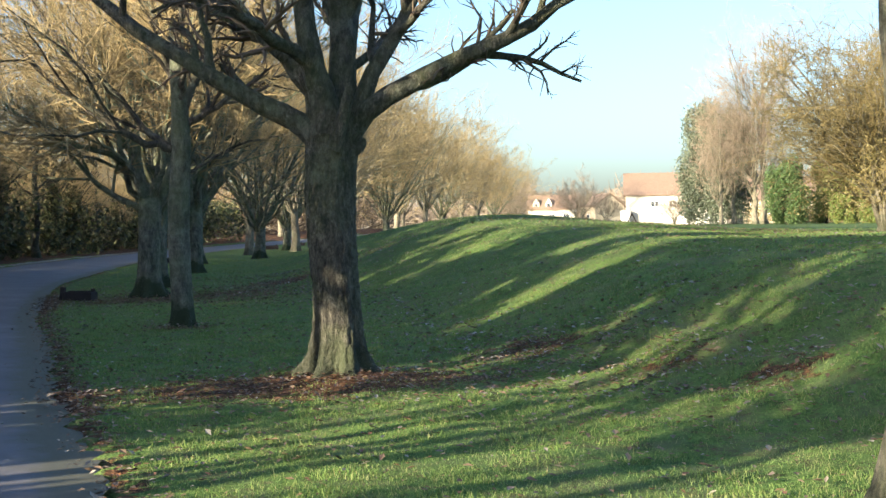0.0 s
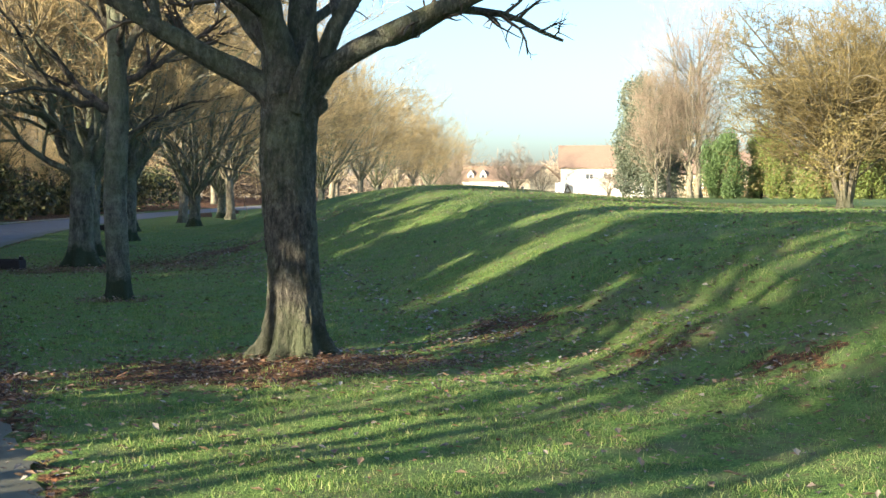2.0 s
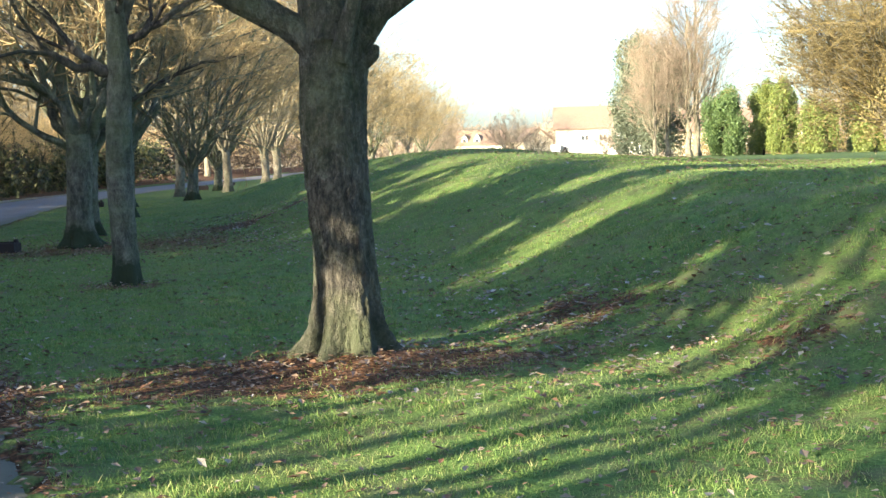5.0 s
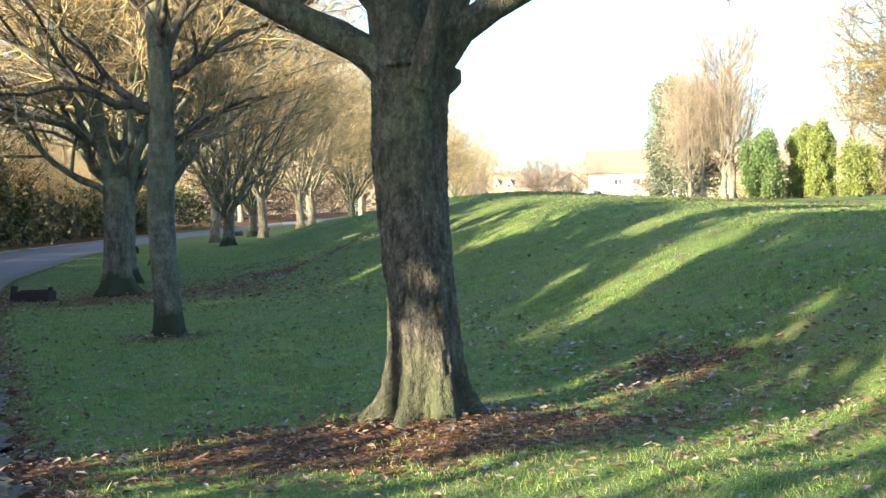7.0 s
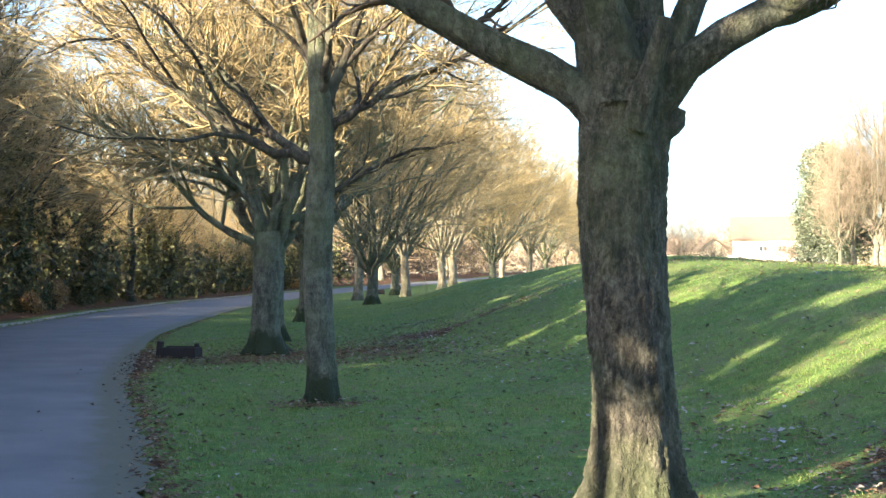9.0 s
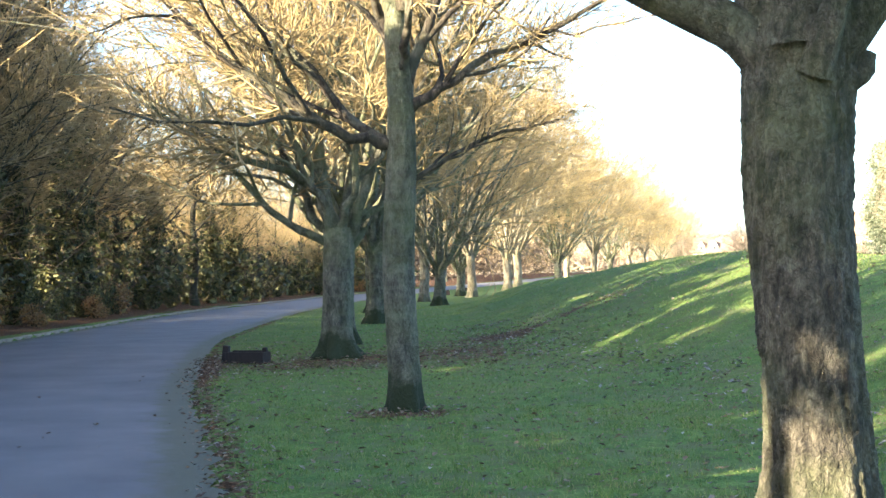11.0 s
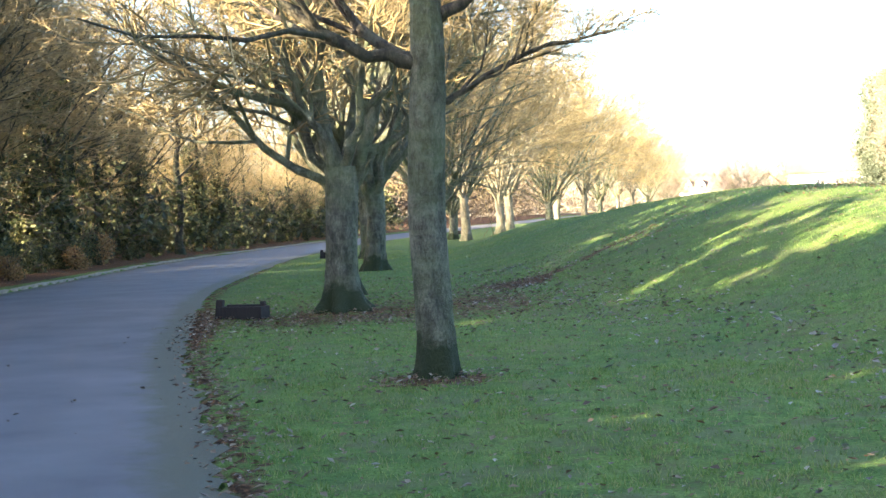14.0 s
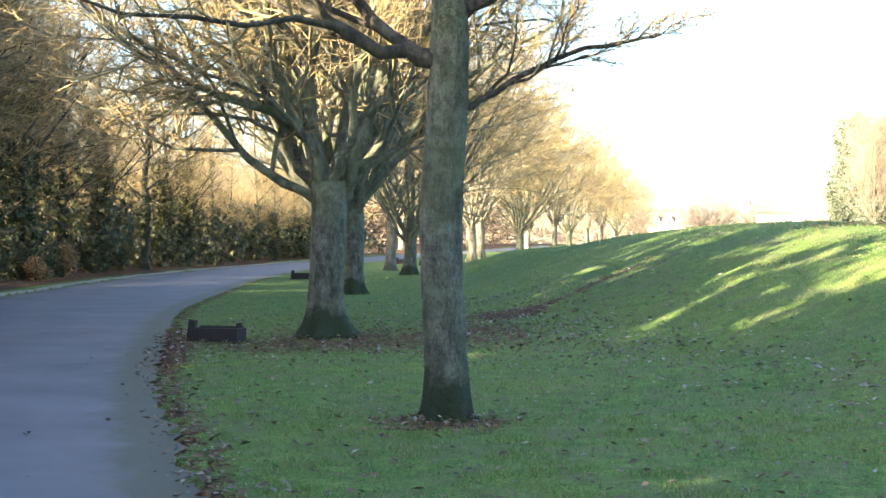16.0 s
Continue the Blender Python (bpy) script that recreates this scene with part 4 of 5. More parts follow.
def thicket(name, label, n, z0, z1, near, far, length, radius, mat, d0, d1, seed):
    """Thin crossing stems and twigs, too many to count, that fill the wood behind its edge."""
    g = np.random.default_rng(seed)
    dd = g.uniform(d0, d1, n)
    aw = g.uniform(near, far, n)
    x = np.interp(dd, dist, RL[:, 0]) + np.interp(dd, dist, RN[:, 0]) * aw
    y = np.interp(dd, dist, RL[:, 1]) + np.interp(dd, dist, RN[:, 1]) * aw
    z = base_z(x, y) + g.uniform(z0, z1, n) * (0.75 + 0.25 * np.sin(dd * 0.55) * np.sin(aw * 0.8 + dd * 0.21))
    p0 = np.stack([x, y, z], -1)
    dr = unit(g.normal(size=(n, 3)) * np.array([1, 1, 0.7]) + np.array([0, 0, 0.35]))
    ln = length * g.uniform(0.5, 1.5, n)
    p1 = p0 + dr * ln[:, None] * 0.5
    p2 = p1 + unit(dr + 0.35 * g.normal(size=(n, 3))) * ln[:, None] * 0.5
    pts = np.stack([p0, p2], 1)
    rad = (radius * g.uniform(0.5, 1.4, n))[:, None] * np.array([[1, 0.4]])
    ob = new(name, tubes_mesh(name, [(pts, rad, 3)], [mat]))
    return tagged(ob, label, "undergrowth", kind="stuff")


thicket("woodland_twigs", "tan sunlit twigs of the crowded wood", 13000, 4.4, 11.5, 1.6, 7.0, 1.3, 0.010, TWIG_TAN, 93, 117, 61)
thicket("woodland_twigs", "tan sunlit twigs over the low edge of the wood", 13000, 3.4, 8.5, 1.6, 6.5, 1.1, 0.010, TWIG_TAN, 117, 180, 65)
thicket("woodland_stems", "dark crossing stems and brambles of the wood", 7000, 0.0, 4.5, 1.0, 9.0, 1.6, 0.014, TWIG_DARK, 70, 185, 62)


def understory(seed, n, mat, label, z0, z1, near, far, size, d0=70, d1=195):
    g = np.random.default_rng(seed)
    dd, aw = g.uniform(d0, d1, n // 60), g.uniform(near, far, n // 60)
    cs = []
    for a, b in zip(dd, aw):
        x, y = left_of_road(a, b)
        cs.append((x, y, wood_floor(x, y) + g.uniform(z0, z1)))
    v, t = leaf_cloud(g, cs, g.uniform(0.5, 1.2, len(cs)), n, size)
    v[:, 2] = np.maximum(v[:, 2], 0.1)
    ob = new("woodland_understory", mesh_from("woodland_understory", v, tris=t, mats=[mat], smooth=False))
    return tagged(ob, label, "undergrowth", kind="stuff")


understory(63, 24000, LEAF_IVY, "dark evergreen understory deep in the wood", 0.2, 4.2, 4.5, 9.0, 0.14)
understory(64, 12000, LEAF_BEECH, "dead russet leaves hanging in the wood", 3.5, 7.5, 3.0, 11.0, 0.06)
understory(66, 42000, LEAF_WOOD, "small olive and brown leaves high in the wood", 3.0, 10.0, 2.6, 9.0, 0.055, 90, 150)
understory(67, 12000, LEAF_BEECH, "russet leaves held in the crowns of the wood", 4.0, 8.5, 3.5, 9.0, 0.055, 92, 125)
understory(69, 18000, LEAF_IVY, "dark evergreen hedge closing the far bend of the road", 0.2, 3.2, 1.4, 6.0, 0.17, 118, 200)
understory(68, 16000, LEAF_IVY, "dark ivy hanging among the trunks of the wood", 0.6, 5.5, 2.0, 6.0, 0.085, 90, 130)


# ---- the open ground to the right ----
def bushy(seed, label, height, spread, bark_mat, twig_mat, stems, leaves=0, leaf_mat=None, size=0.05, rise=0.5, levels="fine", rmin=0.006, category="bush", name="hawthorn"):
    g = np.random.default_rng(seed)
    limbs = []
    for i in range(stems):
        a = 2 * math.pi * (i + g.uniform(-0.4, 0.4)) / stems
        s, h = spread * g.uniform(0.35, 0.95), height * g.uniform(0.6, 0.98)
        c, d2 = math.cos(a), math.sin(a)
        limbs.append(([(0.12 * c, 0.12 * d2, 0.1), (0.3 * s * c, 0.3 * s * d2, rise * h), (s * c, s * d2, h)], 0.055 * height / 5, 0.015))
    top = make_tree(label, limbs, dict(height=0.40, r0=0.034 * height, r1=0.03 * height, flare=1.3, flare_h=0.15, sides=14, k=6), bark_mat, twig_mat, seed, levels, name=name, category=category, rmin=rmin, up=0.02, gnarl=0.2)
    if leaves:
        turns = [(g.uniform(0, 2 * math.pi), spread * 0.72 * math.sqrt(g.uniform(0, 1)), g.uniform(0.14, 0.72)) for i in range(34)]
        cs = [(r * math.cos(a), r * math.sin(a), height * f * (1.1 - 0.3 * r / spread)) for a, r, f in turns]
        v, t = leaf_cloud(g, cs, [spread * g.uniform(0.14, 0.26) for c in cs], leaves, size)
        v[:, 2] = np.maximum(v[:, 2], 0.02)
        part_mesh("foliage", mesh_from("foliage", v, tris=t, mats=[leaf_mat], smooth=False), top)
    return top


hawthorn = bushy(71, "wide twiggy hawthorn bush with olive-brown crown", 4.6, 3.0, BARK_PALE, TWIG_OLIVE, 22, 15000, LEAF_OLIVE, 0.026, levels="bush", rmin=0.0055)
place(hawthorn, 10.0, 25.8)
again(hawthorn, 13.6, 27.6, 130, 1.12)


def conifer(seed, label, w, h, mat, leaves, size):
    """A dense columnar evergreen, lobed and uneven."""
    g = np.random.default_rng(seed)
    top = new("conifer")
    pts = np.array([[(0, 0, -0.1), (0, 0, h * 0.4), (0, 0, h * 0.85)]], float)
    part_mesh("trunk", tubes_mesh("trunk", [(pts, np.array([[0.16, 0.12, 0.03]]), 8)], [BARK_DARK]), top)
    cs, rs = [], []
    for i in range(70):
        f = g.uniform(0.04, 0.93)
        a = g.uniform(0, 2 * math.pi)
        prof = w * 0.5 * (0.95 if f < 0.45 else math.sqrt(max(0.0, 1 - ((f - 0.45) / 0.58) ** 2)) * 0.95) * (0.8 + 0.2 * min(1, f / 0.15))
        s = prof * g.uniform(0.4, 0.85)
        cs.append((s * math.cos(a), s * math.sin(a), f * h))
        rs.append(w * g.uniform(0.09, 0.17))
    v, t = leaf_cloud(g, cs, rs, leaves, size, 1.7)
    v[:, 2] = np.maximum(v[:, 2], 0.03)
    part_mesh("foliage", mesh_from("foliage", v, tris=t, mats=[mat], smooth=False), top)
    return tagged(top, label, "conifer", "garden conifers")


c1 = place(conifer(81, "rounded dark green garden conifer", 5.0, 6.9, LEAF_CONIFER, 26000, 0.095), 28.7, 141.8)
c2 = place(conifer(82, "yellow-green garden conifer lit by sun", 3.8, 7.6, LEAF_GOLD, 20000, 0.095), 33.4, 144.5)
again(c2, 34.9, 142.0, 110, 1.02)
c3 = place(conifer(83, "low golden garden conifer with dense foliage", 4.4, 5.0, LEAF_GOLD, 18000, 0.09), 36.4, 133.0)
again(c3, 41.5, 132.0, 70, 1.1)
again(c1, 46, 150.0, 70, 1.1)
place(conifer(84, "tall blue-green conifer behind bare poplars", 12.5, 16.0, LEAF_HAZY, 48000, 0.16), 27.4, 189.0)


def poplar(seed, label, height, spread):
    g = np.random.default_rng(seed)
    limbs = []
    for i in range(26):
        a, f = g.uniform(0, 2 * math.pi), g.uniform(0.08, 0.72)
        s, z = spread * g.uniform(0.4, 1.0) * (0.7 + 0.5 * f), f * height
        h = min(height * g.uniform(0.28, 0.5), height * 1.02 - z)
        limbs.append(([(0, 0, z), (0.55 * s * math.cos(a), 0.55 * s * math.sin(a), z + 0.3 * h), (s * math.cos(a), s * math.sin(a), z + h)], 0.13 * (1 - 0.6 * f), 0.025))
    return make_tree(label, limbs, dict(height=height * 0.85, r0=0.42, r1=0.08, flare=1.3, flare_h=0.5, sides=14, k=20, ridge=0.03, wander=0.12), BARK_PALE, TWIG_HAZE, seed, "wood", name="poplar", rmin=0.012, up=0.12)


p1 = place(poplar(91, "tall bare poplar with upswept branches in a haze-paled colour", 23.5, 5.4), 31.6, 182.0)
again(p1, 33.2, 184.5, 100, 1.1)
again(p1, 29.0, 182.4, 220, 0.80)
again(p1, 27.0, 180.5, 300, 0.68)
again(p1, 49.5, 186.0, 40, 1.0)
round_tree = place(bushy(95, "rounded bare brown tree among distant houses", 7.5, 4.4, BARK_PALE, TWIG_HAZE, 10, 0, None, 0.05, 0.45, "wood", 0.018, "tree", "tree"), 9.4, 224.0)
again(round_tree, 30.0, 246.0, 50, 0.75)
again(round_tree, 27.5, 247.0, 190, 0.70)
again(round_tree, 16.0, 262.0, 140, 0.8)
again(round_tree, -2.0, 285.0, 10, 1.0)
again(round_tree, 63.0, 200.0, 10, 1.3)
again(round_tree, 52.0, 170.0, 80, 1.2)

# ---- houses ----
RENDER_WHITE = plain("white_render", (0.52, 0.47, 0.39), (0.64, 0.59, 0.50), 0.8, 0.85, 0.1)
RENDER_CREAM = plain("cream_render", (0.46, 0.37, 0.25), (0.56, 0.47, 0.34), 0.8, 0.85, 0.1)
ROOF_TILE = plain("clay_roof_tiles", (0.165, 0.108, 0.074), (0.25, 0.170, 0.120), 2.2, 0.85, 0.6, (1, 6, 6))
FRAME_WHITE = plain("painted_frame", (0.72, 0.72, 0.70), (0.80, 0.80, 0.78), 3, 0.5)
DARK_GLASS = plain("window_glass", (0.035, 0.045, 0.055), (0.07, 0.08, 0.09), 1, 0.12)


def gable_roof(w, dpt, eave, ridge, over=0.45, thick=0.22):
    """Two slopes along x with their own thickness."""
    bm = bmesh.new()
    for s in (-1, 1):
        a = [(-w / 2 - over, s * (dpt / 2 + over), eave - 0.12), (w / 2 + over, s * (dpt / 2 + over), eave - 0.12), (w / 2 + over, 0, ridge), (-w / 2 - over, 0, ridge)]
        lo = [bm.verts.new(p) for p in a]
        hi = [bm.verts.new((p[0], p[1], p[2] + thick)) for p in a]
        for f in (lo[::-1], hi, *[(lo[i], lo[(i + 1) % 4], hi[(i + 1) % 4], hi[i]) for i in range(4)]):
            bm.faces.new(f)
    bmesh.ops.recalc_face_normals(bm, faces=bm.faces[:])
    return bm


def house_walls(w, dpt, eave, ridge):
    bm = bmesh.new()
    pts = [(-dpt / 2, -0.3), (dpt / 2, -0.3), (dpt / 2, eave), (0, ridge - 0.05), (-dpt / 2, eave)]
    a = [bm.verts.new((-w / 2, y, z)) for y, z in pts]
    b = [bm.verts.new((w / 2, y, z)) for y, z in pts]
    bm.faces.new(a)
    bm.faces.new(b[::-1])
    for i in range(5):
        bm.faces.new((a[i], b[i], b[(i + 1) % 5], a[(i + 1) % 5]))
    bmesh.ops.recalc_face_normals(bm, faces=bm.faces[:])
    return bm


def house(label, w, dpt, eave, ridge, wall_mat, windows, dormers=(), chimneys=(), porch=None):
    """windows: (x, z, width, height) on the front, which faces -y."""
    top = new("house")
    part("wall", house_walls(w, dpt, eave, ridge), wall_mat, top)
    roof = part("roof", gable_roof(w, dpt, eave, ridge), ROOF_TILE, top, "weathered orange-brown tiled roof")
    for x, z, ww, hh in windows:
        win = part("window", box_bm(x, -dpt / 2 - 0.04, z, ww, 0.10, hh), FRAME_WHITE, top)
        for s in (-0.25, 0.25):
            part("pane", box_bm(x + s * ww, -dpt / 2 - 0.075, z, ww * 0.42, 0.05, hh * 0.84), DARK_GLASS, win)
    for x, ww in dormers:
        z0, y0 = eave + 0.1, -dpt / 2 + 0.3
        bm = bmesh.new()
        prof = [(-ww / 2, z0), (ww / 2, z0), (ww / 2, z0 + ww * 0.9), (0, z0 + ww * 1.7), (-ww / 2, z0 + ww * 0.9)]
        a = [bm.verts.new((x + px, y0, pz)) for px, pz in prof]
        b = [bm.verts.new((x + px, y0 + dpt * 0.4, pz)) for px, pz in prof]
        bm.faces.new(a)
        bm.faces.new(b[::-1])
        for i in range(5):
            bm.faces.new((a[i], b[i], b[(i + 1) % 5], a[(i + 1) % 5]))
        bmesh.ops.recalc_face_normals(bm, faces=bm.faces[:])
        dm = part("dormer", bm, wall_mat, top, "pointed white dormer gable")
        part("pane", box_bm(x, y0 - 0.02, z0 + ww * 0.55, ww * 0.5, 0.06, ww * 0.6), DARK_GLASS, dm)
    for x, z in chimneys:
        part("chimney", box_bm(x, 0, z, 0.7, 0.7, 1.9), ROOF_TILE, top, bevel=0.04)
    if porch:
        x, ww, hh = porch
        part("porch", box_bm(x, -dpt / 2 - 0.9, hh / 2 - 0.1, ww, 1.8, hh), FRAME_WHITE, top, "white glazed porch", bevel=0.06)
    return tagged(top, label, "house", "distant houses")


h1 = house("white rendered house with a broad orange-brown tiled roof", 19.0, 9.0, 5.6, 9.8, RENDER_WHITE,
           [(-4.0, 3.9, 1.5, 1.1), (-0.6, 3.9, 1.5, 1.1), (3.2, 3.9, 1.6, 1.1), (6.5, 3.9, 1.4, 1.1), (2.6, 1.4, 1.8, 1.3), (6.2, 1.4, 1.6, 1.3)], chimneys=[(4.5, 10.2)], porch=(-9.6, 1.8, 2.8))
place(h1, 29.4, 264.5, -4, z=1.6)
h2 = house("low cream bungalow with two pointed dormers", 11.0, 7.0, 3.3, 6.6, RENDER_WHITE,
           [(-3.6, 1.7, 1.4, 1.1), (0.2, 1.7, 1.4, 1.1), (3.6, 1.7, 1.4, 1.1)], dormers=[(-3.6, 1.5), (-0.6, 1.5)])
place(h2, 6.4, 326, -6, z=2.15)
h3 = house("cream gabled house end-on among bare trees", 8.0, 7.4, 4.4, 7.4, RENDER_CREAM, [(0, 2.0, 1.5, 1.2)])
place(h3, 18.3, 324, -68, z=1.6)
h4 = house("long house with brown tiled roof behind garden trees", 26.0, 9.0, 4.6, 8.6, RENDER_CREAM,
           [(-8, 2.4, 1.5, 1.2), (-3, 2.4, 1.5, 1.2), (2, 2.4, 1.5, 1.2), (7, 2.4, 1.5, 1.2)], chimneys=[(3, 9.0)])
place(h4, 55.0, 268, 3, z=1.5)
h5 = house("distant pale house on the rise with brown roof", 14.0, 8.0, 4.0, 7.0, RENDER_WHITE, [(-3, 2, 1.4, 1.1), (3, 2, 1.4, 1.1)])
place(h5, 43.0, 420, 0, z=10.0)

# garden swing frame of dark timber
TIMBER_DARK = plain("timber_dark", (0.030, 0.020, 0.015), (0.075, 0.048, 0.034), 8, 0.8, 0.5, (1, 1, 8))
swing = new("swing_frame")
for s in (-1, 1):
    for e in (-1, 1):
        part("leg", box_bm(s * 0.42, e * 0.7, 0.85, 0.11, 0.11, 1.95, turn=Matrix.Rotation(-s * 0.46, 4, "Y")), TIMBER_DARK, swing)
part("crossbar", box_bm(0, 0, 1.72, 0.12, 1.7, 0.12), TIMBER_DARK, swing)
part("brace", box_bm(0, -0.7, 0.8, 0.95, 0.08, 0.1), TIMBER_DARK, swing)
tagged(swing, "dark timber A-shaped frame standing on the grass", "swing frame")
place(swing, 15.5, 186.0)


def far_woods(seed, n, label, x0, x1, y0, y1, h0, h1, mat, size):
    """Distant bare woods seen as a soft fringe."""
    g = np.random.default_rng(seed)
    x, y = g.uniform(x0, x1, n), g.uniform(y0, y1, n)
    top = h0 + (h1 - h0) * (0.5 + 0.5 * np.sin(x * 0.11 + y * 0.02)) * (0.75 + 0.25 * np.sin(x * 0.43 + 1.7))
    z = 1.0 + top * g.uniform(0, 1, n) ** 0.8
    p0 = np.stack([x, y, z], -1)
    dr = unit(g.normal(size=(n, 3)) * np.array([1, 1, 0.6]) + np.array([0, 0, 0.5]))
    ln = size * g.uniform(0.5, 1.5, n)[:, None]
    pts = np.stack([p0, p0 + dr * ln], 1)
    rad = np.tile(np.array([[0.10, 0.04]]), (n, 1)) * size / 3
    return tagged(new("far_woods", tubes_mesh("far_woods", [(pts, rad, 3)], [mat])), label, "woods", kind="stuff")


far_woods(101, 8500, "distant bare brown woods beyond the houses", -75, 25, 380, 470, 6, 13, TWIG_HAZE, 4.0)
far_woods(102, 9000, "distant bare woods on the rise behind the houses", 22, 130, 330, 470, 8, 17, TWIG_HAZE, 4.0)
far_woods(104, 7000, "bare woods closing the far end of the road", -75, -24, 150, 260, 5, 10, TWIG_DARK, 3.0)
far_woods(103, 7000, "hedge of bare scrub at the edge of the field", 40, 130, 190, 260, 1.5, 6, TWIG_OLIVE, 2.2)
# hill in flat pale grey, its haze painted as base colour
hill = mesh_from("hill", [(-1200, 1500, -5), (1200, 1500, -5), (1200, 1500, 6), (500, 1500, 26), (150, 1500, 22), (-150, 1500, 30), (-500, 1500, 38), (-1200, 1500, 20), (-1200, 1700, -5), (1200, 1700, -5), (1200, 1700, 6), (500, 1700, 26), (150, 1700, 22), (-150, 1700, 30), (-500, 1700, 38), (-1200, 1700, 20)],
                 quads=[(0, 1, 2, 3), (0, 3, 4, 5), (0, 5, 6, 7), (2, 10, 11, 3), (3, 11, 12, 4), (4, 12, 13, 5), (5, 13, 14, 6), (6, 14, 15, 7)],
                 mats=[plain("far_hill", (0.20, 0.20, 0.19), (0.27, 0.25, 0.22), 0.01, 1.0)], smooth=False)
tagged(new("backdrop", hill), "low hill on the horizon with haze put into its colour", "backdrop", kind="structure")

# ---- timber troughs on the verge ----
TIMBER_RED = plain("timber_old", (0.014, 0.010, 0.009), (0.036, 0.023, 0.019), 9, 0.85, 0.6, (8, 1, 1))


def trough(label):
    """A low rotting timber trough with a taller end post."""
    top = new("timber_trough")
    part("front_board", box_bm(0, -0.14, 0.11, 0.70, 0.05, 0.20), TIMBER_RED, top, bevel=0.008)
    part("back_board", box_bm(0, 0.14, 0.12, 0.70, 0.05, 0.22), TIMBER_RED, top, bevel=0.008)
    for s in (-1, 1):
        part("end_board", box_bm(s * 0.365, 0, 0.11, 0.05, 0.34, 0.20), TIMBER_RED, top, bevel=0.008)
    part("end_post", box_bm(-0.37, -0.10, 0.15, 0.11, 0.11, 0.36, turn=Matrix.Rotation(0.12, 4, "Y")), TIMBER_RED, top, "splintered dark end post", bevel=0.015)
    part("end_post", box_bm(0.30, 0.14, 0.13, 0.08, 0.08, 0.30, turn=Matrix.Rotation(-0.1, 4, "Y")), TIMBER_RED, top, bevel=0.015)
    bm = bmesh.new()
    bmesh.ops.create_grid(bm, x_segments=12, y_segments=6, size=0.5, matrix=Matrix.Translation((0, 0, 0.15)) @ Matrix.Diagonal((0.68, 0.24, 1, 1)))
    for v in bm.verts:
        v.co.z += 0.03 * noise.noise(v.co * 9)
    part("soil", bm, plain("trough_soil", (0.03, 0.025, 0.015), (0.08, 0.075, 0.03), 20, 0.95, 0.8), top, "dark soil with moss")
    return tagged(top, label, "trough", "timber troughs")


t1 = place(trough("low dark rotting timber trough on the grass verge"), -7.95, 22.9, -8, 0.92)
again(t1, -14.1, 53.0, 12, 1.1)
again(t1, -16.6, 90.0, 10, 1.4)
again(t1, -16.9, 103.0, 30, 1.3)

# ---- fallen leaves and grass ----
gl = np.random.default_rng(17)


def scatter(n, x0, x1, y0, y1, weight):
    x, y = gl.uniform(x0, x1, n * 6), gl.uniform(y0, y1, n * 6)
    w = weight(x, y)
    keep = gl.random(n * 6) < w
    return x[keep][:n], y[keep][:n]


def on_grass(x, y):
    return np.where(road_offset(x, y) > 0.12, 1.0, 0.0)


def hollow(a, b):
    """Where rotting leaves gather: the dip beside the big tree and the foot of the bank."""
    toe = (a - np.interp(b, TOE[:, 0], TOE[:, 1])) * 0.93
    clump = 0.5 + 0.5 * np.sin(3.7 * a + 1.6 * np.sin(2.3 * b)) * np.sin(3.1 * b + 1.2 * np.sin(2.9 * a))
    return (np.exp(-((toe + 0.2) / 0.8) ** 2) + 0.9 * np.exp(-((a - 3.4) / 2.4) ** 2 - ((b - 7.6) / 3.2) ** 2) + 0.5 * np.exp(-((a - 0.9) / 0.9) ** 2 - ((b - 7.7) / 0.7) ** 2)) * clump ** 2 + 0.006 + 0.10 * np.exp(-((road_offset(a, b) - 0.45) / 0.45) ** 2)


def leaves_on_ground(count, weight, small, large, mat, label):
    x, y = scatter(count, -9, 9, -3, 34, weight)
    n = len(x)
    z = np.where(road_offset(x, y) > 0, land_z(x, y), road_z(x, y) + 0.04) + gl.uniform(0.012, 0.045, n)
    yaw, s = gl.uniform(0, 2 * np.pi, n), small + large * gl.random(n) ** 2
    u = np.stack([np.cos(yaw), np.sin(yaw), gl.normal(size=n) * 0.2], -1)
    w = np.stack([-np.sin(yaw), np.cos(yaw), gl.normal(size=n) * 0.2], -1)
    c = np.stack([x, y, z], -1)
    lift = np.array([0, 0, 1.0])
    sv = s[:, None]
    v = np.stack([c - u * sv, c - w * sv * 0.62 + lift * sv * 0.3, c + u * sv + lift * sv * 0.25, c + w * sv * 0.62 + lift * sv * 0.35, c], 1).reshape(-1, 3)
    i = np.arange(n)[:, None] * 5
    t = np.concatenate([i + np.array([[0, 1, 4]]), i + np.array([[1, 2, 4]]), i + np.array([[2, 3, 4]]), i + np.array([[3, 0, 4]])])
    ob = new("fallen_leaves", mesh_from("fallen_leaves", v, tris=t, mats=[mat], smooth=False))
    return tagged(ob, label, "leaves", kind="stuff")


def everywhere(a, b):
    return (0.065 + 0.09 * np.exp(-((b - 7) / 5) ** 2) + 0.75 * np.clip(litter_amount(a, b), 0, 1) + 0.18 * np.exp(-((a - 2.4) / 1.6) ** 2 - ((b - 8.3) / 2.0) ** 2)) * np.where(road_offset(a, b) > -0.25, 1, 0.06) * np.where(road_offset(a, b) > -ROAD_WIDTH, 1, 0.0)


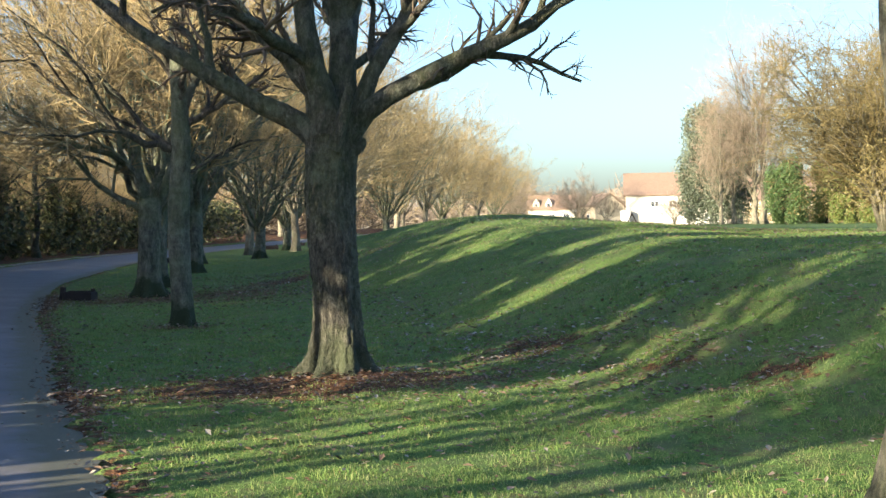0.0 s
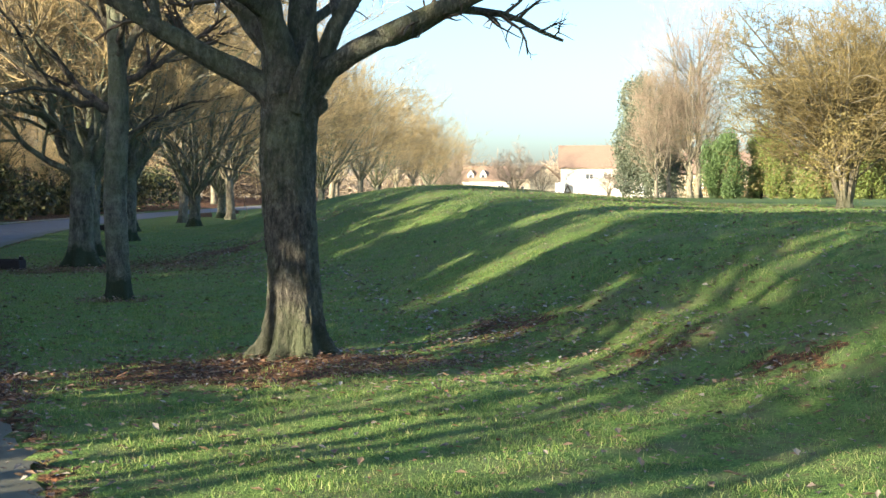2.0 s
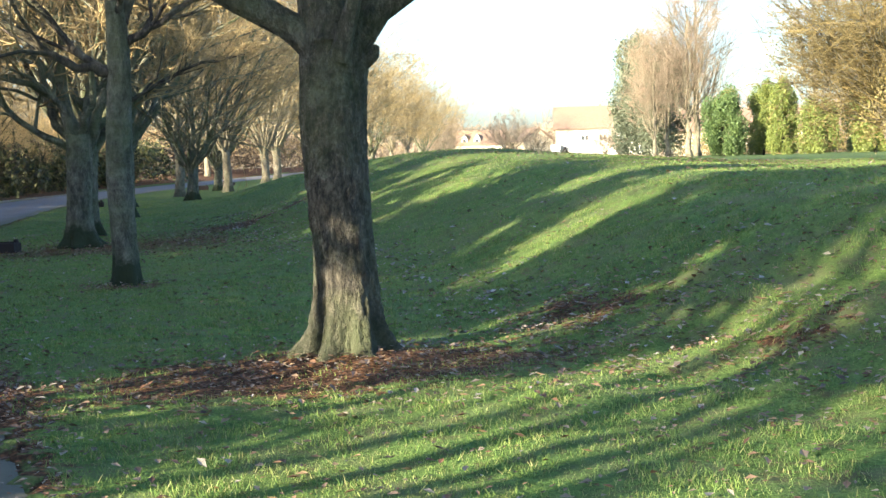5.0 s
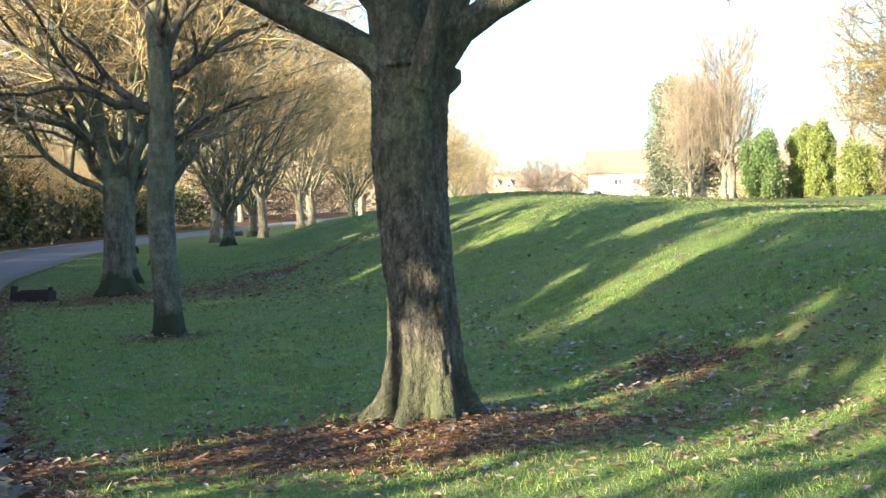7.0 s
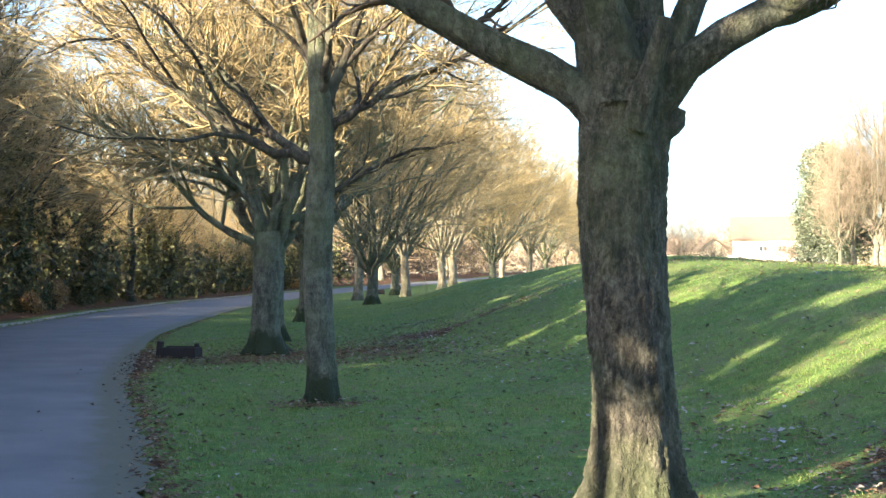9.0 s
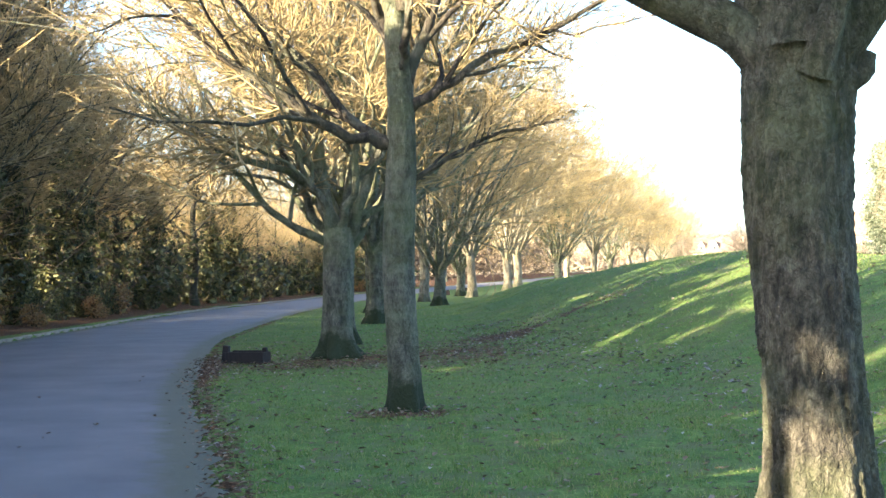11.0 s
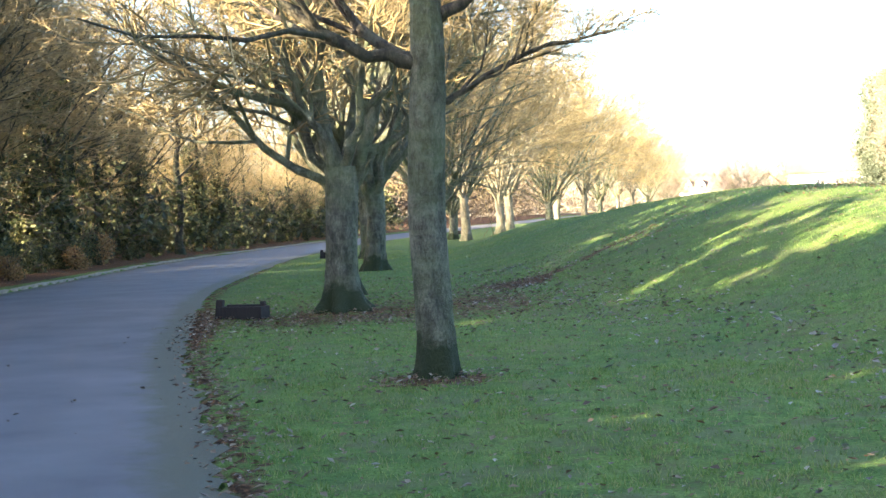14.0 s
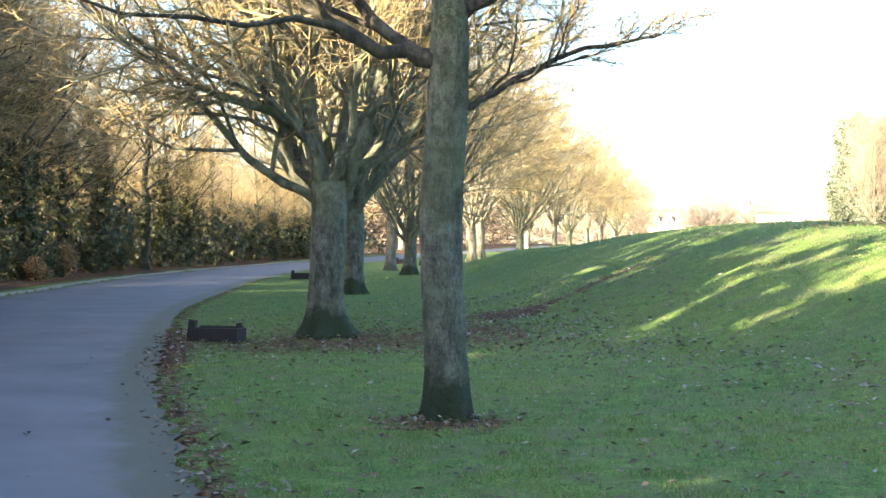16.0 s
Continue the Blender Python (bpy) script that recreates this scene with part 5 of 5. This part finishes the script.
def even(a, b):
    patch = 0.5 + 0.5 * np.sin(2.9 * a + 2.1 * np.sin(1.7 * b + 0.4 * a)) * np.sin(3.7 * b + 1.9 * np.sin(2.3 * a))
    return on_grass(a, b) * (1.0 - 0.85 * np.clip(litter_amount(a, b) * 1.2, 0, 1)) * (0.25 + 0.75 * patch)


def grass_blades(n, x0, x1, y0, y1, tall, wide, weight=even):
    x, y = scatter(n, x0, x1, y0, y1, weight)
    m = len(x)
    z = land_z(x, y) - 0.005
    c = np.stack([x, y, z], -1)
    yaw = gl.uniform(0, 2 * np.pi, m)
    u = np.stack([np.cos(yaw), np.sin(yaw), np.zeros(m)], -1)
    h = (tall * gl.uniform(0.5, 1.5, m))[:, None]
    tip = c + np.array([0, 0, 1.0]) * h + gl.normal(size=(m, 3)) * np.array([1, 1, 0]) * h * 0.45
    v = np.stack([c - u * wide, c + u * wide, tip], 1).reshape(-1, 3)
    ob = new("grass", mesh_from("grass", v, tris=np.arange(m * 3).reshape(-1, 3), mats=[BLADE], smooth=False))
    return tagged(ob, "short uneven green grass blades with straw-coloured tips", "grass", kind="stuff")


def tufts(a, b):
    clump = np.sin(5.1 * a + 2 * np.sin(3.1 * b)) * np.sin(4.3 * b + 1.7 * np.sin(2.7 * a))
    return on_grass(a, b) * np.where(clump > 0.3, 1.0, 0.04) * (1.0 - 0.8 * np.clip(litter_amount(a, b), 0, 1))


leaves_on_ground(32000, everywhere, 0.014, 0.028, LEAF_FALLEN, "curled brown and pale fallen leaves strewn over the grass")
leaves_on_ground(2600, lambda a, b: hollow(a, b) * on_grass(a, b) * smooth01((b - 8.5) / 3) * smooth01((27 - b) / 4), 0.028, 0.034, LEAF_GREY, "large pale leaves lying along the foot of the bank")
leaves_on_ground(6500, lambda a, b: hollow(a, b) * on_grass(a, b) * smooth01((b - 4.0) / 3), 0.016, 0.030, LEAF_GREY, "grey rotting leaves gathered in the dip below the bank")
grass_blades(90000, -5.5, 6.0, -0.5, 9.0, 0.023, 0.0028)
grass_blades(90000, -9.0, 9.0, 9.0, 26.0, 0.030, 0.0045)
grass_blades(40000, -14.0, 12.0, 26.0, 60.0, 0.035, 0.009)
grass_blades(60000, -5.5, 8.0, -0.5, 16.0, 0.044, 0.0038, tufts)
